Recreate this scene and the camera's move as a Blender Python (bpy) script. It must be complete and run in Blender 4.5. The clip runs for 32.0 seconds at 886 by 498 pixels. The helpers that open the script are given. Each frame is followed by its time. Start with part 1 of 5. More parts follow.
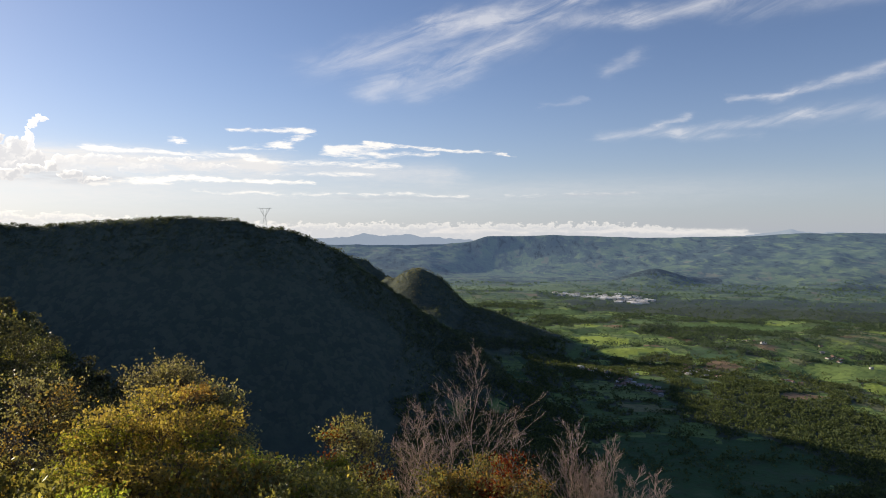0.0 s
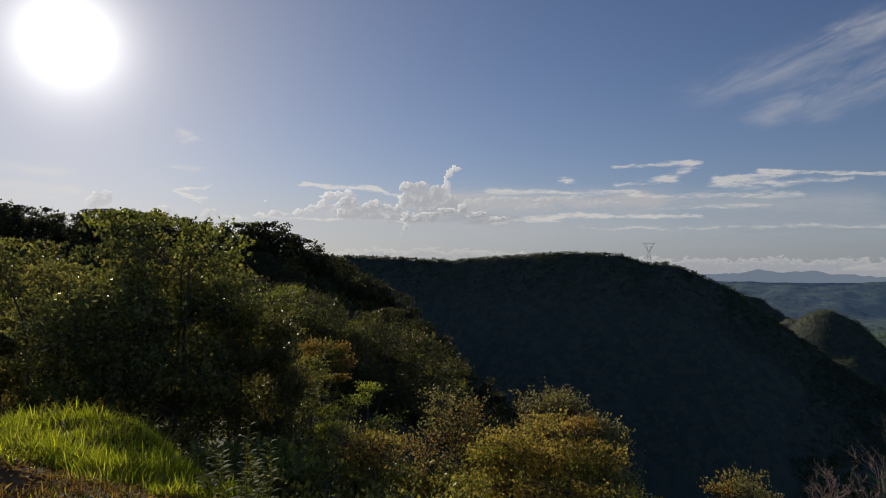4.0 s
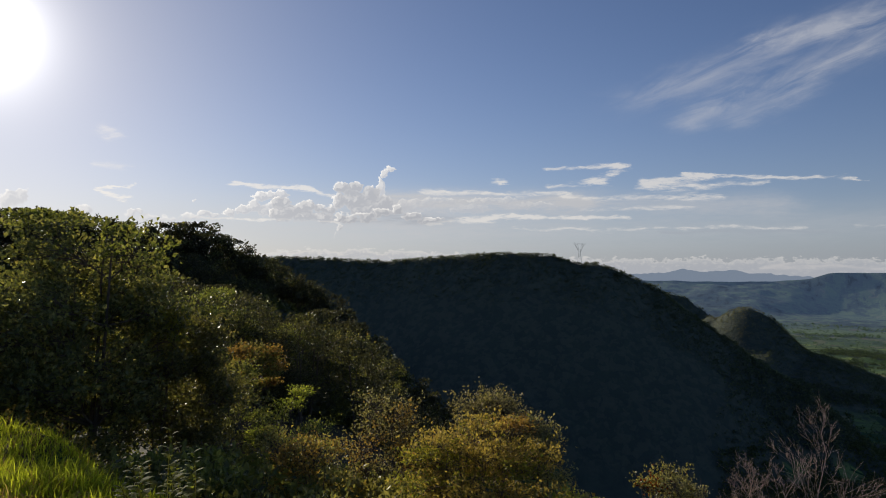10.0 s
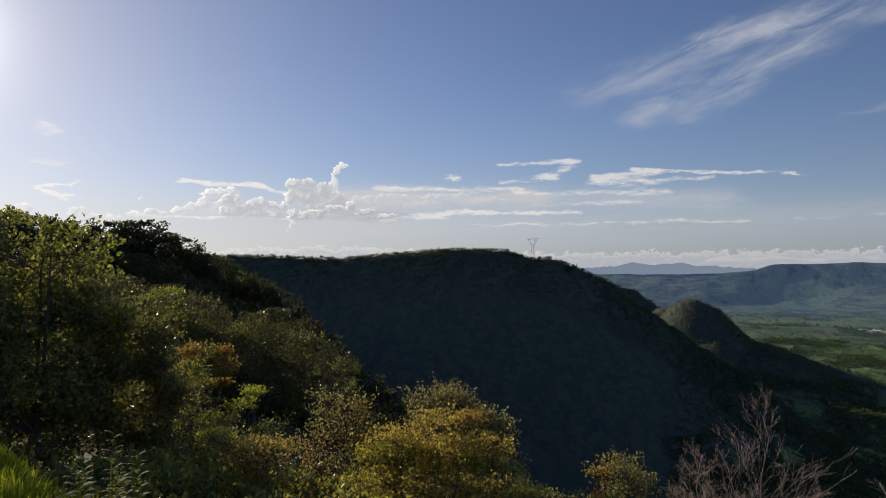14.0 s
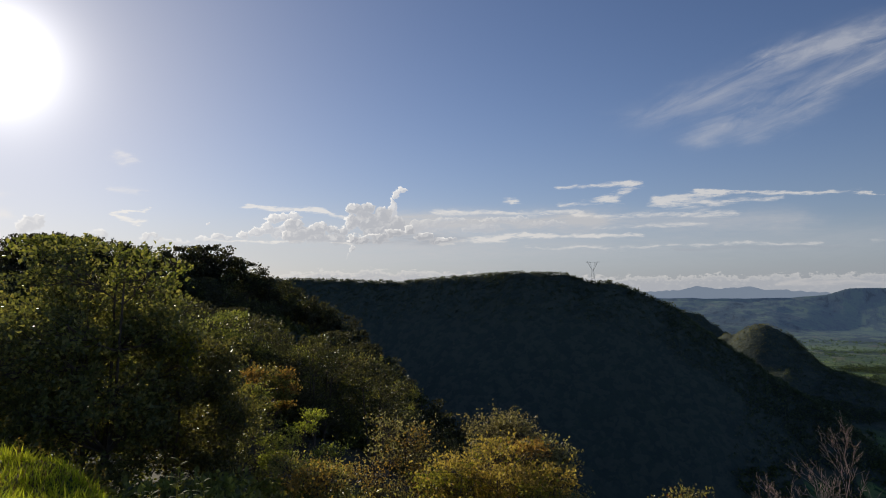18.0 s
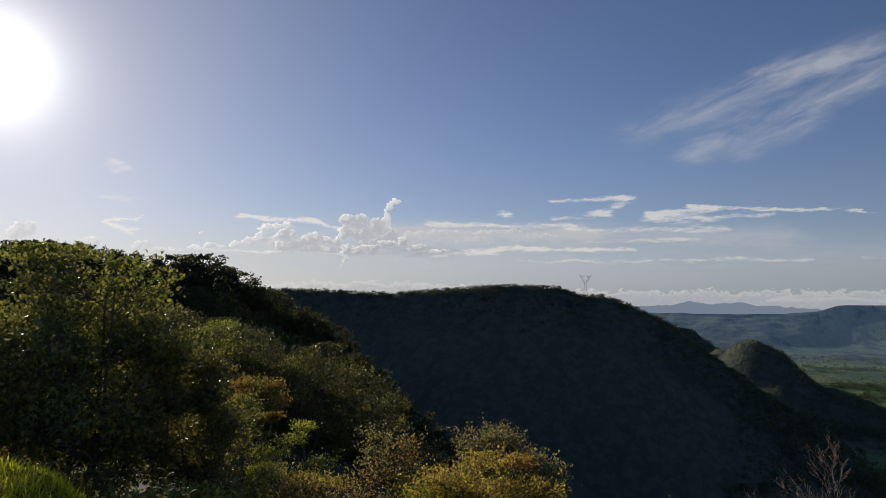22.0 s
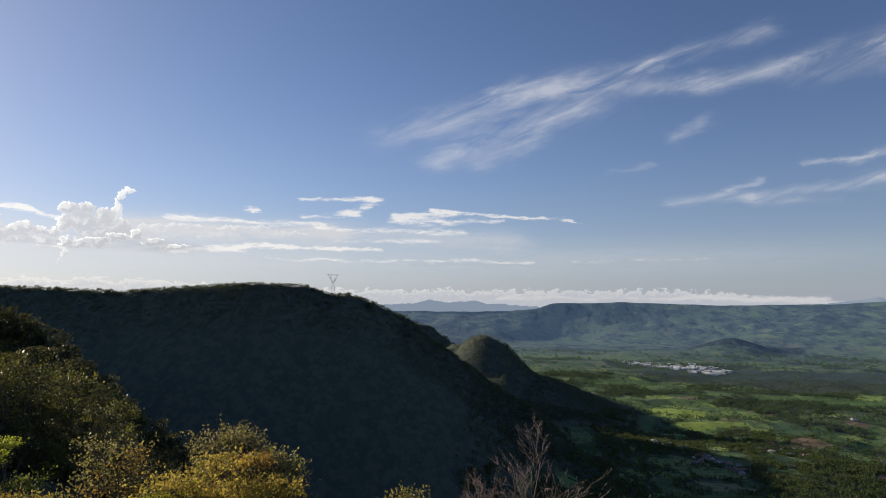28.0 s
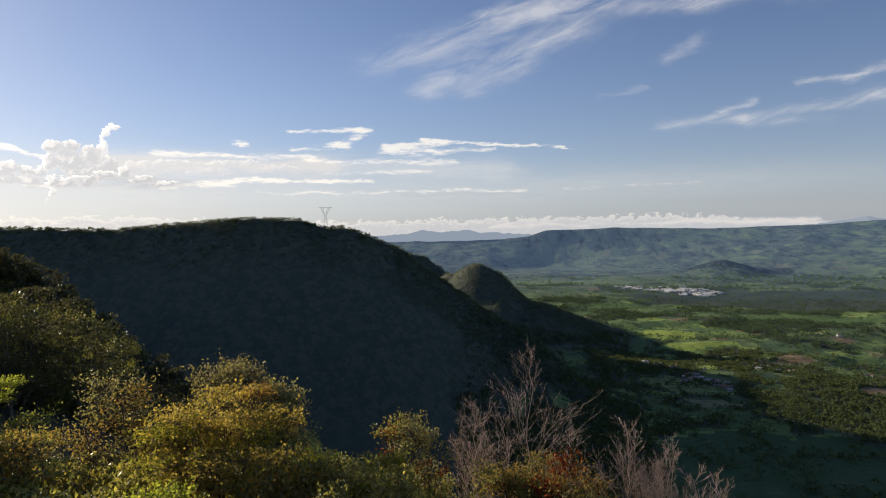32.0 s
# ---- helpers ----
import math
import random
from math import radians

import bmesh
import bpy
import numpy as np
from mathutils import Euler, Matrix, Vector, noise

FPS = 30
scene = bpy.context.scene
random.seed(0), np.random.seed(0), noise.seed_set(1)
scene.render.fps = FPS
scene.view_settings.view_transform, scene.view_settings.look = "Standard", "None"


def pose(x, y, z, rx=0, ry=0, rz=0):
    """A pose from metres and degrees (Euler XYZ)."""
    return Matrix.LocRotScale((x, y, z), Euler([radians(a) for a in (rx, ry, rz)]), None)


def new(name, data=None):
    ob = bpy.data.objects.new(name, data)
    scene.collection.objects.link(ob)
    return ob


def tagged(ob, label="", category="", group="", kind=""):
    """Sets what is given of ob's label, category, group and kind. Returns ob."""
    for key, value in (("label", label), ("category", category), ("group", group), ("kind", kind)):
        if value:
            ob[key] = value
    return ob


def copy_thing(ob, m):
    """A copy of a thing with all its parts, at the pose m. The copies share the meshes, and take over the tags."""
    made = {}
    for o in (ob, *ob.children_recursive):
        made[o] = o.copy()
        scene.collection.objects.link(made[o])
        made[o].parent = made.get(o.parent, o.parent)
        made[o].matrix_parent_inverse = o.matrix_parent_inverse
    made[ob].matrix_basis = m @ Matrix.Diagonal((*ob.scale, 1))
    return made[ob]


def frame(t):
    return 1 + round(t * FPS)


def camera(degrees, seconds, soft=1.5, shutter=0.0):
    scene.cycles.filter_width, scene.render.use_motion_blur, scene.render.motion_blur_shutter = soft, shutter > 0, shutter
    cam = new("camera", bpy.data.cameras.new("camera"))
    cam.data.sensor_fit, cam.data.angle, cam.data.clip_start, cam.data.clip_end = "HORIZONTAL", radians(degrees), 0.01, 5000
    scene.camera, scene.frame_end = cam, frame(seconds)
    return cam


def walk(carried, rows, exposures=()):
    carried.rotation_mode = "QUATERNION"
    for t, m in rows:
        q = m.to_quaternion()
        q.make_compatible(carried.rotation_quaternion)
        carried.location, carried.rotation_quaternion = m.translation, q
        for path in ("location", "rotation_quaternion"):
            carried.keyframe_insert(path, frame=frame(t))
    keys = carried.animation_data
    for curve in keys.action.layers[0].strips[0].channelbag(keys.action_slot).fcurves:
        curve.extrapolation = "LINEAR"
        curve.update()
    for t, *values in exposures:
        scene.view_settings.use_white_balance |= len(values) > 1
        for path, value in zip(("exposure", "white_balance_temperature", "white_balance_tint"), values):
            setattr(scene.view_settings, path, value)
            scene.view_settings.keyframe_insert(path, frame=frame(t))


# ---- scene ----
# The camera: a phone held at a lookout, swinging left towards the sun and back again.
cam = camera(66.04, 32.0, soft=1.0)
EYE = 1.6
# seconds, x, y, z from the first eye, yaw, pitch, roll
ROWS = [
    (0.0, -0.000, -0.000, -0.000, -0.00, -1.30, 0.00),
    (0.5, 0.004, -0.004, -0.027, 7.87, -0.43, 0.06),
    (1.0, 0.016, 0.020, -0.018, 14.81, 0.51, -0.28),
    (1.5, 0.037, -0.006, 0.007, 19.96, 1.32, -0.34),
    (2.0, 0.047, -0.036, 0.025, 23.26, 2.16, -0.92),
    (2.5, 0.052, -0.076, 0.029, 26.43, 2.28, -0.14),
    (3.0, 0.039, -0.087, 0.036, 30.98, 2.07, 0.05),
    (3.5, 0.001, -0.062, 0.035, 34.42, 1.77, -0.18),
    (4.0, -0.021, -0.019, 0.028, 31.44, 1.53, -0.44),
    (4.5, -0.026, -0.012, 0.026, 30.12, 0.94, -0.15),
    (6.5, -0.057, 0.040, 0.033, 28.32, 1.41, -0.55),
    (7.0, -0.052, 0.035, 0.035, 28.23, 1.79, -0.04),
    (7.5, -0.053, 0.024, 0.031, 27.75, 1.59, -0.48),
    (8.0, -0.052, 0.033, 0.032, 27.67, 1.23, -0.49),
    (8.5, -0.056, 0.038, 0.029, 27.51, 1.14, -0.26),
    (9.0, -0.054, 0.043, 0.030, 26.94, 1.23, 0.21),
    (9.5, -0.047, 0.050, 0.027, 26.54, 1.51, 0.36),
    (10.0, -0.052, 0.059, 0.027, 25.97, 1.62, -0.22),
    (10.5, -0.042, 0.061, 0.027, 25.47, 1.83, -0.19),
    (11.0, -0.039, 0.066, 0.021, 24.59, 1.78, -0.27),
    (11.5, -0.038, 0.067, 0.019, 24.11, 1.75, -0.63),
    (12.0, -0.026, 0.069, 0.013, 23.60, 1.20, -0.34),
    (12.5, -0.035, 0.094, 0.017, 22.89, 1.02, 0.47),
    (13.0, -0.034, 0.092, 0.011, 21.98, 1.18, 0.78),
    (13.5, -0.028, 0.085, 0.012, 22.19, 1.17, 0.48),
    (15.5, -0.041, 0.094, 0.012, 22.42, 2.20, 1.03),
    (16.0, -0.041, 0.081, 0.021, 24.38, 2.55, 0.88),
    (16.5, -0.043, 0.102, 0.027, 25.77, 1.86, 0.21),
    (17.0, -0.044, 0.101, 0.030, 26.00, 2.13, -1.41),
    (17.5, -0.057, 0.123, 0.051, 26.79, 2.25, 0.99),
    (18.0, -0.061, 0.119, 0.058, 27.04, 3.30, 0.44),
    (18.5, -0.058, 0.105, 0.052, 26.65, 4.12, -0.65),
    (19.0, -0.056, 0.101, 0.046, 27.25, 4.04, -0.34),
    (19.5, -0.052, 0.099, 0.055, 27.86, 3.93, -0.47),
    (20.0, -0.041, 0.091, 0.057, 28.07, 4.12, 0.01),
    (20.5, -0.042, 0.092, 0.056, 28.54, 4.04, 0.10),
    (21.0, -0.044, 0.089, 0.059, 28.76, 4.00, -0.30),
    (21.5, -0.038, 0.085, 0.062, 28.20, 4.14, -0.39),
    (22.0, -0.025, 0.095, 0.067, 26.42, 4.31, -0.26),
    (22.5, -0.002, 0.059, 0.076, 20.57, 4.26, -0.64),
    (23.0, 0.020, 0.044, 0.065, 15.84, 3.70, 0.21),
    (23.5, 0.040, 0.049, 0.067, 12.74, 3.59, 0.41),
    (24.0, 0.065, 0.040, 0.063, 10.31, 4.08, 0.72),
    (24.5, 0.079, -0.004, 0.062, 8.77, 4.32, 0.92),
    (25.0, 0.091, -0.037, 0.066, 7.27, 4.61, 0.91),
    (25.5, 0.105, -0.081, 0.060, 6.13, 4.72, 0.77),
    (27.5, 0.107, -0.107, 0.068, 5.53, 4.23, -0.27),
    (28.0, 0.113, -0.111, 0.064, 5.49, 4.28, -0.22),
    (28.5, 0.112, -0.114, 0.072, 5.11, 4.33, -0.29),
    (29.0, 0.116, -0.121, 0.073, 4.74, 4.43, -0.45),
    (29.5, 0.117, -0.125, 0.075, 4.71, 4.38, -0.61),
    (30.0, 0.118, -0.123, 0.070, 4.76, 4.05, -0.04),
    (30.5, 0.123, -0.124, 0.062, 5.09, 3.48, 0.47),
    (31.0, 0.115, -0.129, 0.060, 5.08, 1.90, 0.83),
    (31.5, 0.118, -0.126, 0.070, 5.22, -0.27, 0.66),
    (32.0, 0.131, -0.109, 0.073, 4.90, -1.61, 1.27),
]
EXPOSURES = [(0.0, 0.12, 6900, 10), (1.0, -0.17, 6700, 10), (2.0, -0.47, 6600, 10), (4.0, -0.9, 6500, 10), (7.0, -0.62, 6500, 10), (10.0, -0.6, 6500, 10), (13.0, -0.5, 6500, 10), (16.0, -0.55, 6500, 10), (18.0, -0.62, 6500, 10), (20.0, -0.75, 6500, 10), (22.0, -0.68, 6500, 10), (24.0, -0.33, 6500, 10), (28.0, -0.25, 6500, 10), (30.5, -0.2, 6600, 10), (32.0, -0.06, 6900, 10)]
walk(cam, [(t, pose(x, y, EYE + z, 90 + pitch, roll, yaw)) for t, x, y, z, yaw, pitch, roll in ROWS], EXPOSURES)

# ---- light ----
SUN_AZ, SUN_EL = 60.6, 16.1          # degrees: to the left of the first view, above the horizon


def heading(az, el=0.0):
    """Unit vector for an azimuth (to the left of +y) and an elevation in degrees."""
    a, e = radians(az), radians(el)
    return Vector((-math.sin(a) * math.cos(e), math.cos(a) * math.cos(e), math.sin(e)))


sun = new("sun", bpy.data.lights.new("sun", "SUN"))
sun.data.energy, sun.data.angle, sun.data.color = 6.0, radians(0.53), (1.0, 0.90, 0.74)
sun.rotation_mode = "QUATERNION"
sun.rotation_quaternion = (-heading(SUN_AZ, SUN_EL)).to_track_quat("-Z", "Y")


class Nodes:
    """Short hand for building a node tree."""

    def __init__(self, tree):
        self.tree = tree
        tree.nodes.clear()

    def add(self, kind, ins=None, **props):
        n = self.tree.nodes.new(kind)
        for k, v in props.items():
            setattr(n, k, v)
        for k, v in (ins or {}).items():
            if isinstance(v, bpy.types.NodeSocket):
                self.tree.links.new(v, n.inputs[k])
            else:
                n.inputs[k].default_value = v
        return n

    def m(self, op, a, b=None, c=None, clamp=False):
        ins = {0: a}
        if b is not None:
            ins[1] = b
        if c is not None:
            ins[2] = c
        return self.add("ShaderNodeMath", ins, operation=op, use_clamp=clamp).outputs[0]

    def step(self, v, lo, hi):
        """0 below lo, 1 above hi, smooth between (lo may be above hi)."""
        return self.add("ShaderNodeMapRange", {0: v, 1: lo, 2: hi, 3: 0.0, 4: 1.0}, interpolation_type="SMOOTHSTEP").outputs[0]

    def mix(self, f, a, b, blend="MIX"):
        n = self.add("ShaderNodeMix", {0: f}, data_type="RGBA", blend_type=blend)
        for k, v in ((6, a), (7, b)):
            if isinstance(v, bpy.types.NodeSocket):
                self.tree.links.new(v, n.inputs[k])
            else:
                n.inputs[k].default_value = (*v, 1.0)
        return n.outputs[2]

    def xyz(self, x, y, z):
        return self.add("ShaderNodeCombineXYZ", {0: x, 1: y, 2: z}).outputs[0]

    def noise(self, vec, scale, detail=4.0, rough=0.55, lac=2.0, warp=0.0, out=0):
        return self.add("ShaderNodeTexNoise", {"Vector": vec, "Scale": scale, "Detail": detail, "Roughness": rough, "Lacunarity": lac, "Distortion": warp}).outputs[out]


def build_world():
    world = bpy.data.worlds.new("sky")
    scene.world = world
    world.use_nodes = True
    N = Nodes(world.node_tree)
    sky = N.add("ShaderNodeTexSky", sky_type="NISHITA", sun_disc=False, sun_elevation=radians(SUN_EL), sun_rotation=radians(-SUN_AZ),
                altitude=1500.0, air_density=1.0, dust_density=0.6, ozone_density=2.0).outputs[0]
    d = N.add("ShaderNodeTexCoord").outputs["Generated"]
    sep = N.add("ShaderNodeSeparateXYZ", {0: d})
    x, y, z = sep.outputs
    az = N.m("MULTIPLY", N.m("ARCTAN2", N.m("MULTIPLY", x, -1.0), y), 57.2958)
    el = N.m("MULTIPLY", N.m("ARCSINE", z), 57.2958)
    s = heading(SUN_AZ, SUN_EL)
    dot = N.add("ShaderNodeVectorMath", {0: d, 1: s}, operation="DOT_PRODUCT").outputs["Value"]
    ang = N.m("MULTIPLY", N.m("ARCCOSINE", dot), 57.2958)
    near_sun = N.m("EXPONENT", N.m("DIVIDE", ang, -27.0))

    def plus(items):
        out = items[0]
        for i in items[1:]:
            out = N.m("ADD", out, i)
        return out

    def lump(A, E, a0, e0, sa, se, amp):
        """A soft lump of cloud at azimuth a0, elevation e0."""
        q = N.m("ADD", N.m("POWER", N.m("DIVIDE", N.m("SUBTRACT", A, a0), sa), 2.0), N.m("POWER", N.m("DIVIDE", N.m("SUBTRACT", E, e0), se), 2.0))
        return N.m("MULTIPLY", N.m("EXPONENT", N.m("MULTIPLY", q, -1.0)), amp)

    # drifting coordinates, so that bands fray and wander
    wob = N.add("ShaderNodeTexNoise", {"Vector": N.xyz(N.m("MULTIPLY", az, 0.30), N.m("MULTIPLY", el, 0.9), 21.0), "Scale": 1.0, "Detail": 7.0, "Roughness": 0.62})
    wr = N.add("ShaderNodeSeparateColor", {0: wob.outputs["Color"]}).outputs
    azw = N.m("ADD", az, N.m("MULTIPLY", N.m("SUBTRACT", wr[0], 0.5), 5.0))
    elw = N.m("ADD", el, N.m("MULTIPLY", N.m("SUBTRACT", wr[1], 0.5), 1.25))

    def streak(a0, e0, a1, e1, w, amp):
        """A soft band from one direction to another, w degrees wide."""
        ux, uy = a1 - a0, e1 - e0
        ll = ux * ux + uy * uy
        px, py = N.m("SUBTRACT", azw, a0), N.m("SUBTRACT", elw, e0)
        t = N.m("ADD", N.m("MULTIPLY", px, ux / ll), N.m("MULTIPLY", py, uy / ll), clamp=True)
        dx, dy = N.m("SUBTRACT", px, N.m("MULTIPLY", t, ux)), N.m("SUBTRACT", py, N.m("MULTIPLY", t, uy))
        q = N.m("DIVIDE", N.m("ADD", N.m("MULTIPLY", N.m("MULTIPLY", dx, dx), 0.25), N.m("MULTIPLY", dy, dy)), w * w)
        return N.m("MULTIPLY", N.m("EXPONENT", N.m("MULTIPLY", q, -1.0)), amp)

    col = N.mix(1.0, sky, SKY_TINT, "MULTIPLY")
    # pale haze towards the horizon
    haze = N.m("EXPONENT", N.m("DIVIDE", N.m("MAXIMUM", el, 0.0), -5.0))
    hz = N.mix(near_sun, (3.5, 4.05, 5.1), (13.0, 12.4, 11.8))
    col = N.mix(N.m("MULTIPLY", haze, 0.85), col, hz)
    # high cirrus, drawn out in long streaks
    turn = N.xyz(N.m("ADD", N.m("MULTIPLY", az, 0.95), N.m("MULTIPLY", el, -0.31)), N.m("ADD", N.m("MULTIPLY", az, 0.31), N.m("MULTIPLY", el, 0.95)), 0.0)
    stretch = N.add("ShaderNodeVectorMath", {0: turn, 1: (0.13, 0.62, 1.0)}, operation="MULTIPLY").outputs[0]
    fib = N.noise(stretch, 1.0, 9.0, 0.66, warp=1.1)
    soft = N.noise(stretch, 0.5, 4.0, 0.55)
    cm = plus([streak(10.0, 13.4, 0.0, 17.0, 0.95, 0.55), streak(0.5, 17.0, -11.0, 18.5, 0.75, 0.75), streak(-11.0, 18.5, -20.0, 20.2, 0.55, 0.7), streak(-3.0, 17.2, -16.0, 16.9, 0.55, 0.7), streak(-16.0, 16.9, -29.0, 18.1, 0.65, 0.95),
               streak(-29.0, 18.1, -48.0, 19.5, 0.9, 0.9), streak(-24.0, 16.4, -34.0, 16.9, 0.7, 0.5), streak(6.0, 11.7, -6.0, 15.6, 0.75, 0.75), streak(2.0, 11.4, -2.5, 13.4, 0.6, 0.5), streak(4.0, 14.0, -6.0, 16.2, 1.5, 0.42), streak(-13.7, 12.9, -15.6, 14.1, 0.45, 0.6),
               streak(-13.0, 7.9, -19.0, 8.1, 0.32, 0.75), streak(-18.5, 8.0, -28.5, 8.7, 0.3, 0.9), streak(-17.3, 8.5, -19.6, 9.3, 0.22, 0.8), streak(-19.0, 7.7, -24.5, 7.4, 0.3, 0.6), streak(-22.5, 10.3, -27.0, 10.4, 0.18, 0.7), streak(-26.0, 10.2, -34.0, 11.8, 0.35, 0.8),
               streak(-8.0, 10.4, -11.5, 10.9, 0.16, 0.35), streak(-28.0, 8.7, -45.0, 9.0, 0.6, 0.7), streak(69.0, 7.3, 61.0, 6.6, 0.4, 1.0), streak(74.0, 5.7, 60.0, 5.45, 0.32, 1.1), streak(72.0, 4.7, 61.5, 4.9, 0.22, 0.9), streak(52.6, 10.3, 51.9, 9.9, 0.3, 1.1), streak(53.0, 7.7, 50.6, 7.5, 0.2, 0.9), streak(95.0, 14.0, 75.0, 11.0, 2.0, 0.6)])
    cir = N.m("MULTIPLY", cm, N.step(N.m("ADD", fib, N.m("MULTIPLY", soft, 0.6)), 0.52, 1.10), clamp=True)
    col = N.mix(N.m("MULTIPLY", cir, 0.6), col, N.mix(near_sun, (6.6, 6.9, 7.7), (19.0, 17.6, 15.8)))
    # the veil and thin flat layers over the horizon
    flat = N.xyz(N.m("MULTIPLY", az, 0.22), N.m("MULTIPLY", el, 1.5), 3.0)
    lay = N.noise(flat, 1.0, 8.0, 0.62, warp=0.5)
    fine_lay = N.noise(N.xyz(N.m("MULTIPLY", az, 0.9), N.m("MULTIPLY", el, 4.5), 5.0), 1.0, 7.0, 0.65, warp=0.6)
    veil = plus([lump(az, el, 33.0, 3.6, 17.0, 2.2, 0.9), streak(31.0, 5.6, 15.0, 5.5, 0.8, 1.1), streak(15.0, 5.5, 0.0, 4.9, 0.75, 0.7), lump(az, el, 10.0, 3.0, 20.0, 1.6, 0.45), lump(az, el, -14.0, 3.4, 16.0, 1.2, 0.35)])
    veil = N.m("MULTIPLY", veil, N.m("ADD", 0.02, N.m("MULTIPLY", N.m("ADD", N.m("MULTIPLY", lay, 0.75), N.m("MULTIPLY", fine_lay, 0.5)), 1.05)), clamp=True)
    col = N.mix(veil, col, N.mix(near_sun, (6.3, 6.6, 7.2), (13.0, 12.6, 12.2)))
    lm = plus([streak(27.0, 3.95, 19.0, 4.35, 0.24, 0.95), streak(20.0, 4.35, 11.3, 4.1, 0.20, 0.95), streak(16.7, 8.25, 11.2, 8.4, 0.20, 0.8), streak(11.6, 8.2, 12.8, 7.1, 0.42, 0.8), streak(17.0, 6.95, 13.0, 7.0, 0.22, 0.7), streak(9.2, 7.0, 5.2, 7.25, 0.30, 0.9),
               streak(6.5, 7.45, -5.2, 6.5, 0.15, 0.9), streak(10.0, 6.55, 1.0, 6.55, 0.30, 0.7), streak(28.0, 6.35, 16.0, 6.25, 0.24, 0.8), streak(16.0, 5.9, 4.0, 5.7, 0.33, 0.7), streak(43.2, 6.8, 37.0, 6.4, 0.24, 1.0), streak(38.0, 6.4, 34.0, 5.9, 0.21, 0.8),
               streak(22.3, 7.3, 21.2, 7.2, 0.21, 0.9), streak(52.9, 5.6, 51.7, 6.0, 0.12, 1.0), streak(51.9, 6.0, 50.6, 6.4, 0.09, 0.9), streak(52.6, 5.5, 51.0, 5.2, 0.16, 1.1), streak(46.5, 3.75, 39.0, 3.95, 0.10, 1.0), streak(37.0, 3.95, 35.0, 3.85, 0.10, 1.0), streak(20.0, 3.3, -2.0, 3.2, 0.18, 0.6), streak(14.0, 4.9, 6.0, 4.8, 0.24, 0.5), streak(-5.0, 3.3, -17.0, 3.1, 0.15, 0.4)])
    tear = N.m("ADD", 1.0, N.m("MULTIPLY", N.m("SUBTRACT", N.m("ADD", N.m("MULTIPLY", lay, 0.45), N.m("MULTIPLY", fine_lay, 0.55)), 0.5), 6.0))
    thin = N.step(N.m("MULTIPLY", N.m("MULTIPLY", lm, 1.1), tear), 0.16, 1.35)
    col = N.mix(N.m("MULTIPLY", thin, 0.8), col, N.mix(near_sun, (9.4, 9.2, 9.1), (18.5, 17.4, 15.6)))
    # the grey undersides of the cumulus
    under = N.m("MULTIPLY", plus([streak(36.0, 4.3, 25.5, 4.15, 0.4, 0.8), streak(33.0, 5.4, 30.0, 5.2, 0.5, 0.35), streak(-6.0, 3.05, -17.0, 3.1, 0.13, 0.6), streak(8.0, 2.9, -4.0, 2.85, 0.14, 0.35)]), N.step(lay, 0.3, 0.65), clamp=True)
    col = N.mix(under, col, N.mix(near_sun, (4.3, 4.8, 5.7), (8.6, 8.6, 8.8)))

    # cumulus: billows heaped on one another, each rimmed with light on the sun's side
    boil = N.add("ShaderNodeTexNoise", {"Vector": N.xyz(N.m("MULTIPLY", az, 1.5), N.m("MULTIPLY", el, 1.5), 11.0), "Scale": 1.0, "Detail": 4.5, "Roughness": 0.6})
    curl = N.add("ShaderNodeVectorMath", {0: boil.outputs["Color"], 1: (0.5, 0.5, 0.5)}, operation="SUBTRACT").outputs[0]
    curl = N.add("ShaderNodeVectorMath", {0: curl, 1: (1.3, 1.0, 0.0)}, operation="MULTIPLY").outputs[0]
    here_dir = N.add("ShaderNodeVectorMath", {0: N.xyz(az, el, 0.0), 1: curl}, operation="ADD").outputs[0]
    sun_dir = N.add("ShaderNodeVectorMath", {0: here_dir, 1: (0.24, 0.17, 0.0)}, operation="ADD").outputs[0]
    knob = N.add("ShaderNodeTexVoronoi", {"Vector": here_dir, "Scale": 1.9, "Detail": 1.0, "Roughness": 0.5}, feature="F1").outputs["Distance"]
    knob_sun = N.add("ShaderNodeTexVoronoi", {"Vector": sun_dir, "Scale": 1.9, "Detail": 1.0, "Roughness": 0.5}, feature="F1").outputs["Distance"]

    def billows(v, rough, lumps):
        """1 at the heart of the nearest billow, 0 at its rim, below 0 outside."""
        q = None
        for a0, e0, ra, re in lumps:
            w = N.add("ShaderNodeVectorMath", {0: v, 1: (1 / ra, 1 / re, 0.0), 2: (-a0 / ra, -e0 / re, 0.0)}, operation="MULTIPLY_ADD").outputs[0]
            r = N.add("ShaderNodeVectorMath", {0: w}, operation="LENGTH").outputs["Value"]
            q = r if q is None else N.m("SMOOTH_MIN", q, r, 0.12)
        return N.m("SUBTRACT", N.m("SUBTRACT", 1.18, q), N.m("MULTIPLY", rough, 0.42))

    def pile(lumps, strength, base, white=12.5, grey=1.0):
        """One pile of billows over what stands behind it."""
        nonlocal col
        here, there = billows(here_dir, knob, lumps), billows(sun_dir, knob_sun, lumps)
        facing = N.step(N.m("SUBTRACT", here, there), 0.04, 0.52)
        rim = N.step(here, 0.34, 0.04)
        lit = N.m("ADD", N.m("MULTIPLY", facing, N.m("ADD", 0.35, N.m("MULTIPLY", rim, 0.75))), N.m("MULTIPLY", rim, 0.18), clamp=True)
